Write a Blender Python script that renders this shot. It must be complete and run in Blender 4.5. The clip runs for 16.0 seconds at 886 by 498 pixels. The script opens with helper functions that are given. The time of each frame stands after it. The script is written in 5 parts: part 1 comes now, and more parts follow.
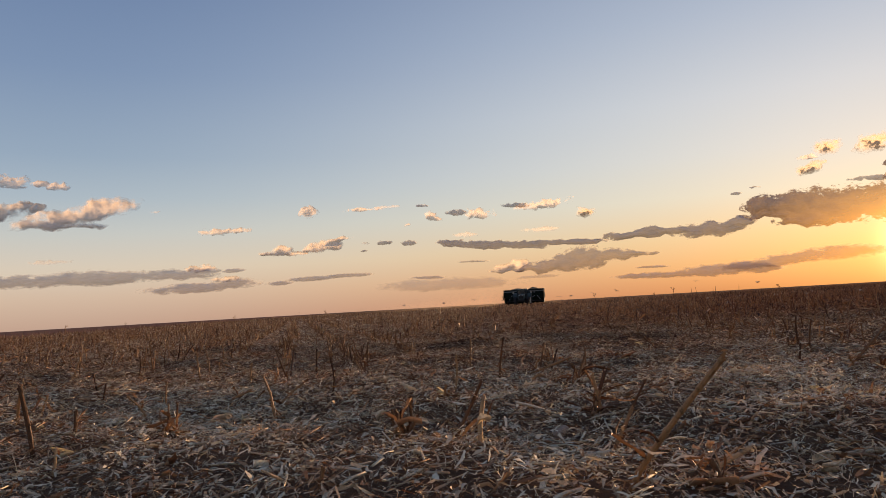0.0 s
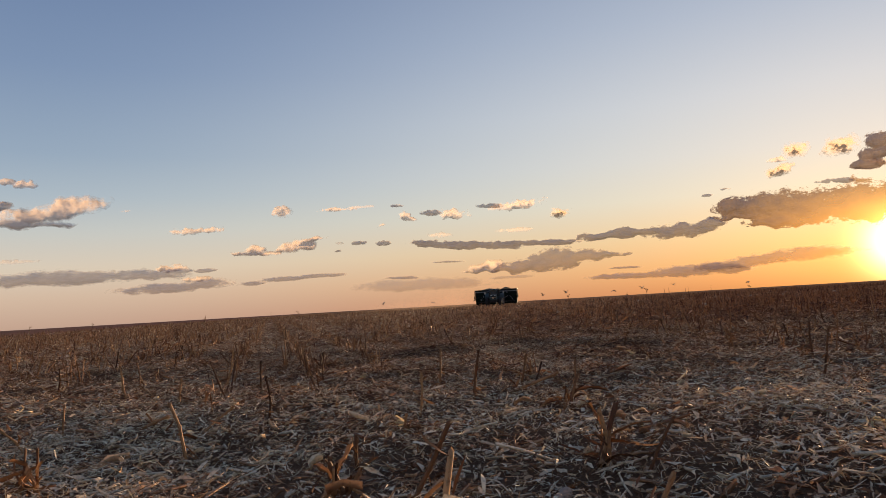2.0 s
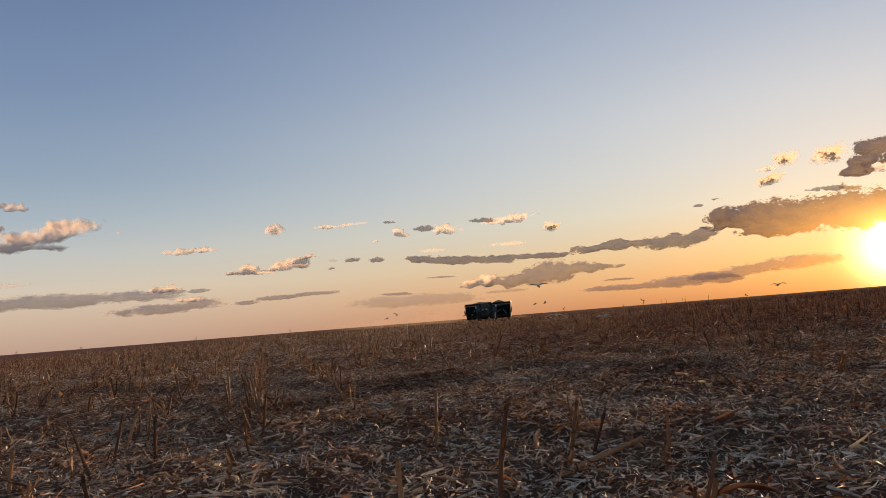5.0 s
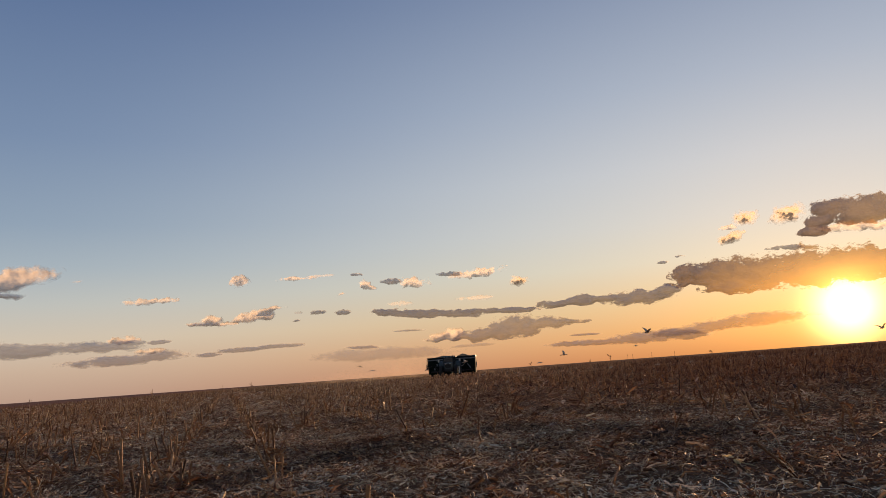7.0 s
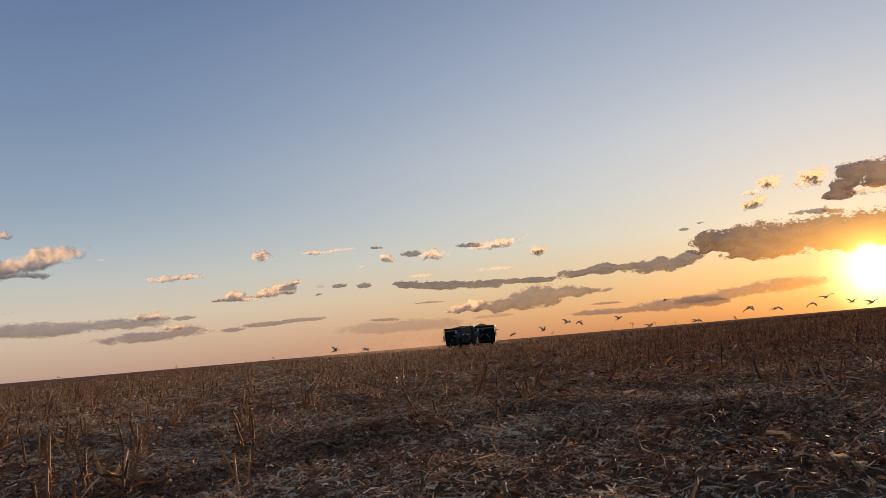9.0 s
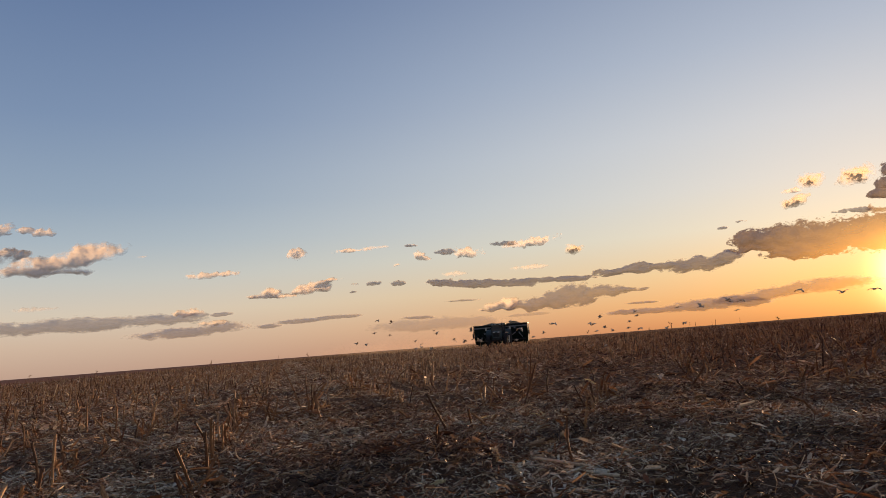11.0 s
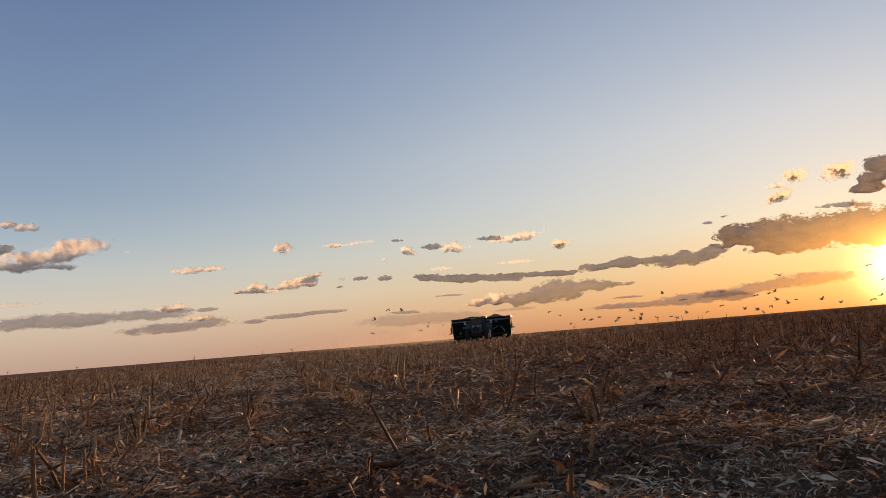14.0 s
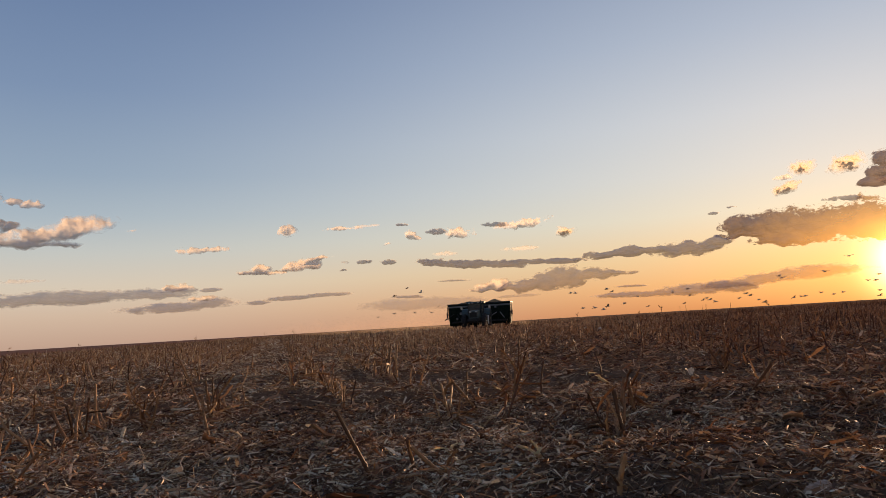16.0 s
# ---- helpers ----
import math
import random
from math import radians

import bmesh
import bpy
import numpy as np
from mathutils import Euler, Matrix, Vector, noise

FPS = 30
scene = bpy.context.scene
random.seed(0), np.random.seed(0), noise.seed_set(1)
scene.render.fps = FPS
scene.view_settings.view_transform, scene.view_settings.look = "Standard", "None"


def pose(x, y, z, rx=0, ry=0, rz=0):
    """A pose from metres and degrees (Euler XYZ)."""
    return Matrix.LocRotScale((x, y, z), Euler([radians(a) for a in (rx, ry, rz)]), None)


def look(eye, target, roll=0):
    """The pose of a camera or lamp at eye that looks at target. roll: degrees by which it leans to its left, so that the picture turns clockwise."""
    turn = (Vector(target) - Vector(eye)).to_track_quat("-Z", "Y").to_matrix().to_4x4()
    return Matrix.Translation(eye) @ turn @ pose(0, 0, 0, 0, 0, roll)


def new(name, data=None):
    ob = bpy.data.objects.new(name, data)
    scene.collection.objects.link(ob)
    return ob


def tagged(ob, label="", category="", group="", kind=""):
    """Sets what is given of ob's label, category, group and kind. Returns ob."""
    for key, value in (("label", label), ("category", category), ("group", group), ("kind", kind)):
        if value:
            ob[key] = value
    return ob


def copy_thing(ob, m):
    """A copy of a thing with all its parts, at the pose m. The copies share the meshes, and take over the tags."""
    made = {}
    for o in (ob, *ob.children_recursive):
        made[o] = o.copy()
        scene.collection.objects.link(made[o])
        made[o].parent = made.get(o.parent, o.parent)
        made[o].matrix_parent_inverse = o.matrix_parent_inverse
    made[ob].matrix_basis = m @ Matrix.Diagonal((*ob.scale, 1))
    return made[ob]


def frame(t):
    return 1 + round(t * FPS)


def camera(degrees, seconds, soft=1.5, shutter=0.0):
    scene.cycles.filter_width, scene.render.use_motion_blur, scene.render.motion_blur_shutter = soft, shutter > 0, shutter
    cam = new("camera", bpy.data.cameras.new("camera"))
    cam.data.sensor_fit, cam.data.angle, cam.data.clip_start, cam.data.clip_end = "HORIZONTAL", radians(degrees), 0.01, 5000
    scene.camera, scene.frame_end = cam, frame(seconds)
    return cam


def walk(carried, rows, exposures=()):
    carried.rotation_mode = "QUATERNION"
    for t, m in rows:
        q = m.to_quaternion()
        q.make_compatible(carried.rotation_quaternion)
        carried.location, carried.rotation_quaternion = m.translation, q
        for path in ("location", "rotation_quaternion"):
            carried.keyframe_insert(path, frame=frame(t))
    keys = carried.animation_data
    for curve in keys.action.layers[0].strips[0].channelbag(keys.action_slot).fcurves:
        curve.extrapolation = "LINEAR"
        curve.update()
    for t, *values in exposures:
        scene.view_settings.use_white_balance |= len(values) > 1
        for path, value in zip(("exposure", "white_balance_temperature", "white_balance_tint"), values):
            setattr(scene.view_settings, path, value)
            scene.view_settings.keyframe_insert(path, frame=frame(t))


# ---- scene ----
cam = camera(62.1, 16.0, soft=0.7)
PATH = [
    (0, (-0.098, -0.843, 0.551), (-0.187, 1.148, 0.707), -3.3),
    (0.5, (-0.112, -0.651, 0.573), (-0.212, 1.34, 0.733), -3.0),
    (1, (-0.104, -0.407, 0.567), (-0.186, 1.585, 0.727), -2.8),
    (1.5, (-0.087, -0.165, 0.568), (-0.135, 1.828, 0.723), -3.0),
    (2, (-0.075, 0.035, 0.581), (-0.095, 2.029, 0.734), -3.3),
    (2.5, (-0.049, 0.231, 0.571), (-0.041, 2.226, 0.719), -3.7),
    (3, (-0.022, 0.451, 0.587), (0.0, 2.446, 0.726), -4.3),
    (5.5, (-0.116, 2.317, 0.592), (-0.116, 4.303, 0.825), -4.5),
    (6, (-0.112, 2.568, 0.593), (-0.075, 4.548, 0.873), -4.2),
    (6.5, (-0.107, 2.806, 0.606), (-0.026, 4.78, 0.918), -4.1),
    (7, (-0.034, 3.083, 0.581), (0.065, 5.053, 0.911), -4.1),
    (7.5, (-0.002, 3.318, 0.606), (0.101, 5.288, 0.937), -4.3),
    (8, (0.028, 3.557, 0.598), (0.108, 5.531, 0.91), -4.6),
    (8.5, (0.073, 3.818, 0.588), (0.129, 5.797, 0.873), -4.9),
    (9, (0.085, 4.108, 0.586), (0.125, 6.091, 0.844), -5.0),
    (11.5, (0.059, 6.01, 0.538), (-0.002, 7.992, 0.799), -4.4),
    (12, (0.106, 6.191, 0.545), (0.048, 8.172, 0.81), -4.5),
    (12.5, (0.119, 6.387, 0.536), (0.062, 8.37, 0.792), -4.6),
    (13, (0.13, 6.548, 0.527), (0.078, 8.532, 0.773), -4.6),
    (13.5, (0.179, 6.786, 0.523), (0.148, 8.771, 0.768), -4.6),
    (14, (0.179, 6.978, 0.522), (0.161, 8.963, 0.766), -4.6),
    (14.5, (0.169, 7.132, 0.531), (0.148, 9.117, 0.774), -4.5),
    (15, (0.192, 7.331, 0.51), (0.166, 9.317, 0.748), -4.3),
    (15.5, (0.226, 7.52, 0.527), (0.2, 9.507, 0.75), -4.0),
    (16, (0.223, 7.706, 0.534), (0.191, 9.695, 0.739), -3.4),
]
walk(cam, [(t, look(eye, target, roll)) for t, eye, target, roll in PATH], [(0.0, 0.0), (2.2, 0.0), (3.0, -0.06), (5.5, -0.06), (6.0, -0.06), (7.0, -0.14), (7.5, -0.2), (8.2, -0.13), (9.0, -0.1), (11.5, -0.05), (14.0, -0.05), (15.0, -0.04), (16.0, -0.03)])

# ---- light: a low evening sun, a clear sky with a bright glow round the sun ----
SUN_AZ, SUN_EL = 31.3, 2.5      # degrees, azimuth from +y towards +x
to_sun = Vector((math.sin(radians(SUN_AZ)) * math.cos(radians(SUN_EL)), math.cos(radians(SUN_AZ)) * math.cos(radians(SUN_EL)), math.sin(radians(SUN_EL))))
sun = new("sun", bpy.data.lights.new("sun", "SUN"))
sun.data.energy, sun.data.angle, sun.data.color = 5.0, radians(0.6), (1.0, 0.62, 0.33)
sun.rotation_euler = (-to_sun).to_track_quat("-Z", "Y").to_euler()


class Nodes:
    """Short way of writing node trees."""

    def __init__(self, tree):
        self.tree = tree
        tree.nodes.clear()

    def add(self, kind, **values):
        node = self.tree.nodes.new(kind)
        for key, value in values.items():
            setattr(node, key, value)
        return node

    def put(self, socket, value):
        if isinstance(value, bpy.types.NodeSocket):
            self.tree.links.new(value, socket)
        elif isinstance(value, bpy.types.Node):
            self.tree.links.new(value.outputs[0], socket)
        else:
            socket.default_value = value

    def math(self, op, a, b=0.0, c=None):
        node = self.add("ShaderNodeMath", operation=op)
        self.put(node.inputs[0], a), self.put(node.inputs[1], b)
        if c is not None:
            self.put(node.inputs[2], c)
        return node.outputs[0]

    def span(self, value, a, b, c=0.0, d=1.0, smooth=True):
        node = self.add("ShaderNodeMapRange", interpolation_type="SMOOTHSTEP" if smooth else "LINEAR")
        for n, v in enumerate((value, a, b, c, d)):
            self.put(node.inputs[n], v)
        return node.outputs[0]

    def ramp(self, fac, stops, mode="LINEAR"):
        node = self.add("ShaderNodeValToRGB")
        els = node.color_ramp.elements
        node.color_ramp.interpolation = mode
        while len(els) < len(stops):
            els.new(0.5)
        for e, (p, col) in zip(els, stops):
            e.position, e.color = p, (*col, 1)
        self.put(node.inputs[0], fac)
        return node.outputs[0]

    def mix(self, fac, a, b, blend="MIX"):
        node = self.add("ShaderNodeMix", data_type="RGBA", blend_type=blend)
        self.put(node.inputs[0], fac), self.put(node.inputs[6], a), self.put(node.inputs[7], b)
        return node.outputs[2]

    def noise(self, vector, scale, detail=4.0, rough=0.55):
        node = self.add("ShaderNodeTexNoise")
        if vector is not None:
            self.put(node.inputs["Vector"], vector)
        node.inputs["Scale"].default_value, node.inputs["Detail"].default_value, node.inputs["Roughness"].default_value = scale, detail, rough
        return node.outputs[0]


def make_world():
    world = bpy.data.worlds.new("evening_sky")
    scene.world = world
    world.use_nodes = True
    n = Nodes(world.node_tree)
    way = n.add("ShaderNodeTexCoord").outputs["Generated"]
    split = n.add("ShaderNodeSeparateXYZ")
    n.put(split.inputs[0], way)
    height = n.math("MULTIPLY", n.math("ARCSINE", split.outputs[2]), 2 / math.pi)   # 0 at the horizon, 1 at the zenith
    dot = n.add("ShaderNodeVectorMath", operation="DOT_PRODUCT")
    n.put(dot.inputs[0], way), n.put(dot.inputs[1], tuple(to_sun))
    angle = n.math("MULTIPLY", n.math("ARCCOSINE", n.math("MINIMUM", dot.outputs["Value"], 1.0)), 180 / math.pi)
    deg = 1 / 90
    far = n.ramp(height, [(0, (0.54, 0.36, 0.27)), (2 * deg, (0.63, 0.47, 0.355)), (4 * deg, (0.675, 0.575, 0.46)), (6.5 * deg, (0.545, 0.555, 0.53)), (9 * deg, (0.40, 0.47, 0.53)), (12 * deg, (0.295, 0.38, 0.49)),
                          (18 * deg, (0.20, 0.28, 0.43)), (28 * deg, (0.115, 0.18, 0.335)), (42 * deg, (0.085, 0.145, 0.30)), (1, (0.06, 0.11, 0.24))])
    near = n.ramp(height, [(0, (0.66, 0.27, 0.11)), (2 * deg, (0.76, 0.42, 0.19)), (4 * deg, (0.76, 0.55, 0.31)), (7 * deg, (0.71, 0.67, 0.55)), (10 * deg, (0.65, 0.66, 0.64)), (14 * deg, (0.59, 0.625, 0.665)),
                           (20 * deg, (0.44, 0.505, 0.61)), (30 * deg, (0.26, 0.325, 0.465)), (45 * deg, (0.13, 0.20, 0.37)), (1, (0.07, 0.12, 0.26))])
    sky = n.mix(n.span(angle, 7.0, 63.0), near, far)
    # Low dusty air that scatters round the sun, more along the horizon than above it, and the blinding core.
    above = n.math("MAXIMUM", n.math("SUBTRACT", n.math("MULTIPLY", height, 90.0), SUN_EL), 0.0)
    flat = n.math("SQRT", n.math("ADD", n.math("POWER", angle, 2.0), n.math("MULTIPLY", n.math("POWER", above, 2.0), 5.0)))
    halo = n.math("MULTIPLY", n.math("EXPONENT", n.math("DIVIDE", flat, -4.0)), 0.75)
    core = n.math("MULTIPLY", n.math("EXPONENT", n.math("MULTIPLY", n.math("POWER", n.math("DIVIDE", angle, 1.85), 2.0), -1.0)), 4.0)
    sky = n.mix(1.0, sky, n.mix(1.0, (1.0, 0.52, 0.07, 1), halo, "MULTIPLY"), "ADD")
    sky = n.mix(1.0, sky, n.mix(1.0, (1.0, 0.76, 0.33, 1), core, "MULTIPLY"), "ADD")
    air = n.add("ShaderNodeTexSky", sky_type="NISHITA", sun_disc=False, sun_elevation=radians(SUN_EL), sun_rotation=radians(SUN_AZ), dust_density=2.0)
    low, high = n.add("ShaderNodeBackground"), n.add("ShaderNodeBackground")
    n.put(low.inputs[0], air.outputs[0]), n.put(low.inputs[1], 0.013)
    n.put(high.inputs[0], sky), n.put(high.inputs[1], 1.0)
    both = n.add("ShaderNodeAddShader")
    n.put(both.inputs[0], low), n.put(both.inputs[1], high)
    n.put(n.add("ShaderNodeOutputWorld").inputs[0], both.outputs[0])


make_world()


# ---- materials ----
def material(name):
    mat = bpy.data.materials.new(name)
    mat.use_nodes = True
    return mat, Nodes(mat.node_tree)


def finish(n, color, rough=0.8, metal=0.0, bump=None, strength=0.3, dist=0.01, translucent=0.0, spec=0.3):
    bsdf = n.add("ShaderNodeBsdfPrincipled")
    n.put(bsdf.inputs["Base Color"], color), n.put(bsdf.inputs["Roughness"], rough), n.put(bsdf.inputs["Metallic"], metal)
    bsdf.inputs["Specular IOR Level"].default_value = spec
    if bump is not None:
        b = n.add("ShaderNodeBump")
        b.inputs["Strength"].default_value, b.inputs["Distance"].default_value = strength, dist
        n.put(b.inputs["Height"], bump), n.put(bsdf.inputs["Normal"], b)
    shader = bsdf.outputs[0]
    if translucent:
        thin = n.add("ShaderNodeBsdfTranslucent")
        n.put(thin.inputs[0], color)
        mixed = n.add("ShaderNodeMixShader")
        n.put(mixed.inputs[0], translucent), n.put(mixed.inputs[1], shader), n.put(mixed.inputs[2], thin)
        shader = mixed.outputs[0]
    n.put(n.add("ShaderNodeOutputMaterial").inputs[0], shader)


def plain(name, color, rough=0.6, metal=0.0, grime=0.35, scale=3.0, spec=0.4):
    """Paint, rubber or metal with dust on it at two scales."""
    mat, n = material(name)
    at = n.add("ShaderNodeTexCoord").outputs["Object"]
    coarse, fine = n.noise(at, scale, 5), n.noise(at, scale * 14, 3)
    dust = n.math("MULTIPLY", n.span(n.math("ADD", n.math("MULTIPLY", coarse, 0.7), n.math("MULTIPLY", fine, 0.3)), 0.42, 0.68), grime)
    finish(n, n.mix(dust, (*color, 1), (0.16, 0.11, 0.075, 1)), n.math("ADD", n.math("MULTIPLY", dust, 0.4), rough), metal, fine, 0.15, 0.005, spec=spec)
    return mat


def straw_material(name, translucent=0.3, single=False, stalk=False, pale=False):
    """Dry maize straw: each piece has its own tone, from bleached grey to red-brown, and fibres along it."""
    mat, n = material(name)
    at = n.add("ShaderNodeTexCoord").outputs["Object"]
    own = n.add("ShaderNodeObjectInfo").outputs["Random"] if single else n.add("ShaderNodeNewGeometry").outputs["Random Per Island"]
    place = n.add("ShaderNodeNewGeometry").outputs["Position"]
    patch = n.noise(place, 0.9, 3)
    tone = n.math("ADD", n.math("MULTIPLY", own, 0.6 if single else 0.68 if stalk else 0.66), n.math("MULTIPLY_ADD", n.span(patch, 0.3, 0.7), 0.26 if stalk else 0.32, 0.0 if stalk else 0.02))
    if not stalk:      # a paler tone across the field's near end
        apart = n.add("ShaderNodeSeparateXYZ")
        n.put(apart.inputs[0], place)
        tone = n.math("ADD", tone, n.span(n.math("ADD", apart.outputs[1], n.math("MULTIPLY", patch, 3.0)), 5.0, 9.0, 0.24, 0.0))
        tone = n.math("ADD", tone, n.span(apart.outputs[0], -3.0, -0.6, 0.07, 0.0))      # paler towards -x: light from the side put into the tone
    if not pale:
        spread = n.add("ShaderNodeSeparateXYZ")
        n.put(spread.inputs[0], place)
        # Shade painted into the tone: towards the sun the straw shows its dark sides.
        backlit_shade = n.math("MULTIPLY", n.span(n.math("ADD", spread.outputs[1], n.math("MULTIPLY", patch, 5.0)), 12.5, 18.0), n.span(n.math("ADD", spread.outputs[0], n.math("MULTIPLY", patch, 4.0)), 1.0, 5.5))
        tone = n.math("SUBTRACT", tone, n.math("MULTIPLY", backlit_shade, 0.09))
    if stalk:
        late = 1.0 if single else 0.96
        col = n.ramp(tone, [(0.0, (0.065, 0.026, 0.012)), (0.28 * late, (0.19, 0.082, 0.035)), (0.52 * late, (0.37, 0.175, 0.073)), (0.76 * late, (0.55, 0.30, 0.135)), (0.94 * late, (0.82, 0.58, 0.31))])
    else:
        col = n.ramp(tone, [(0.0, (0.03, 0.014, 0.008)), (0.22, (0.10, 0.043, 0.021)), (0.42, (0.28, 0.135, 0.063)), (0.58, (0.46, 0.265, 0.14)),
                            (0.73, (0.76, 0.54, 0.325)), (0.95, (0.92, 0.77, 0.54))])
    if not stalk and not pale:      # patches of red-brown leaf among the bleached chaff
        rusty = n.math("MULTIPLY", n.span(n.noise(place, 2.6, 4, 0.6), 0.5, 0.64), 0.65)
        col = n.mix(rusty, col, n.mix(1.0, col, (0.95, 0.60, 0.40, 1), "MULTIPLY"))
    if pale:
        col = n.ramp(tone, [(0.0, (0.52, 0.36, 0.17)), (1.0, (0.82, 0.66, 0.38))])
    if not pale:      # redder as well, part of the shade put into the colour
        col = n.mix(backlit_shade, col, n.mix(1.0, col, (0.95, 0.80, 0.72, 1), "MULTIPLY"))
    spots = n.noise(at, 55.0, 4, 0.65)
    col = n.mix(n.math("MULTIPLY", n.span(spots, 0.48, 0.72), 0.55), col, (0.07, 0.045, 0.028, 1))
    fibre = n.noise(at, 260.0, 2)
    finish(n, col, 0.6 if stalk else 0.65, 0.0, fibre, 0.25, 0.002, translucent, spec=0.2)
    return mat


EDGE_AT, EDGE_RUN = 26.0, 0.18      # the stubble ends where x + 0.18 y + 26 falls below nought


def soil_material():
    mat, n = material("field_soil")
    at = n.add("ShaderNodeNewGeometry").outputs["Position"]
    coarse, mid, fine = n.noise(at, 0.35, 5), n.noise(at, 4.0, 6, 0.62), n.noise(at, 38.0, 6, 0.7)
    stretch = n.add("ShaderNodeMapping")
    stretch.inputs["Scale"].default_value = (1.0, 0.25, 1.0)
    n.put(stretch.inputs["Vector"], at)
    rows = n.noise(stretch, 1.3, 5, 0.6)
    base = n.ramp(n.math("ADD", n.math("MULTIPLY", mid, 0.5), n.math("MULTIPLY", rows, 0.5)),
                  [(0.25, (0.125, 0.068, 0.041)), (0.45, (0.235, 0.13, 0.078)), (0.6, (0.33, 0.195, 0.118)), (0.8, (0.43, 0.275, 0.17))])
    base = n.mix(n.math("MULTIPLY", n.span(fine, 0.5, 0.72), 0.6), base, (0.24, 0.175, 0.115, 1))
    base = n.mix(n.math("MULTIPLY", n.span(coarse, 0.42, 0.7), 0.35), base, (0.15, 0.08, 0.042, 1))
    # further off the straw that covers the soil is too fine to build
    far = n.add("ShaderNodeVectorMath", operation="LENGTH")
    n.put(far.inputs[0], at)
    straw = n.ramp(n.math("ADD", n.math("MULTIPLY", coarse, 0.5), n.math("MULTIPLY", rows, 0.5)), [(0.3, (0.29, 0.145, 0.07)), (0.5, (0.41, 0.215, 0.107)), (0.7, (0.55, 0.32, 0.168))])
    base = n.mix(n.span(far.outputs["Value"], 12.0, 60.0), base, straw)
    # past the edge of the stubble the land is worked and bare
    apart = n.add("ShaderNodeSeparateXYZ")
    n.put(apart.inputs[0], at)
    edge = n.math("ADD", n.math("ADD", apart.outputs[0], n.math("MULTIPLY", apart.outputs[1], EDGE_RUN)), EDGE_AT)
    bare = n.ramp(n.math("ADD", n.math("MULTIPLY", coarse, 0.5), n.math("MULTIPLY", rows, 0.5)), [(0.3, (0.32, 0.145, 0.085)), (0.7, (0.46, 0.22, 0.13))])
    base = n.mix(n.span(n.math("ADD", edge, n.math("MULTIPLY", mid, 4.0)), 0.0, 3.0), bare, base)
    finish(n, base, 0.95, 0.0, n.math("ADD", n.math("MULTIPLY", mid, 0.6), n.math("MULTIPLY", fine, 0.8)), 1.0, 0.09, spec=0.0)
    return mat


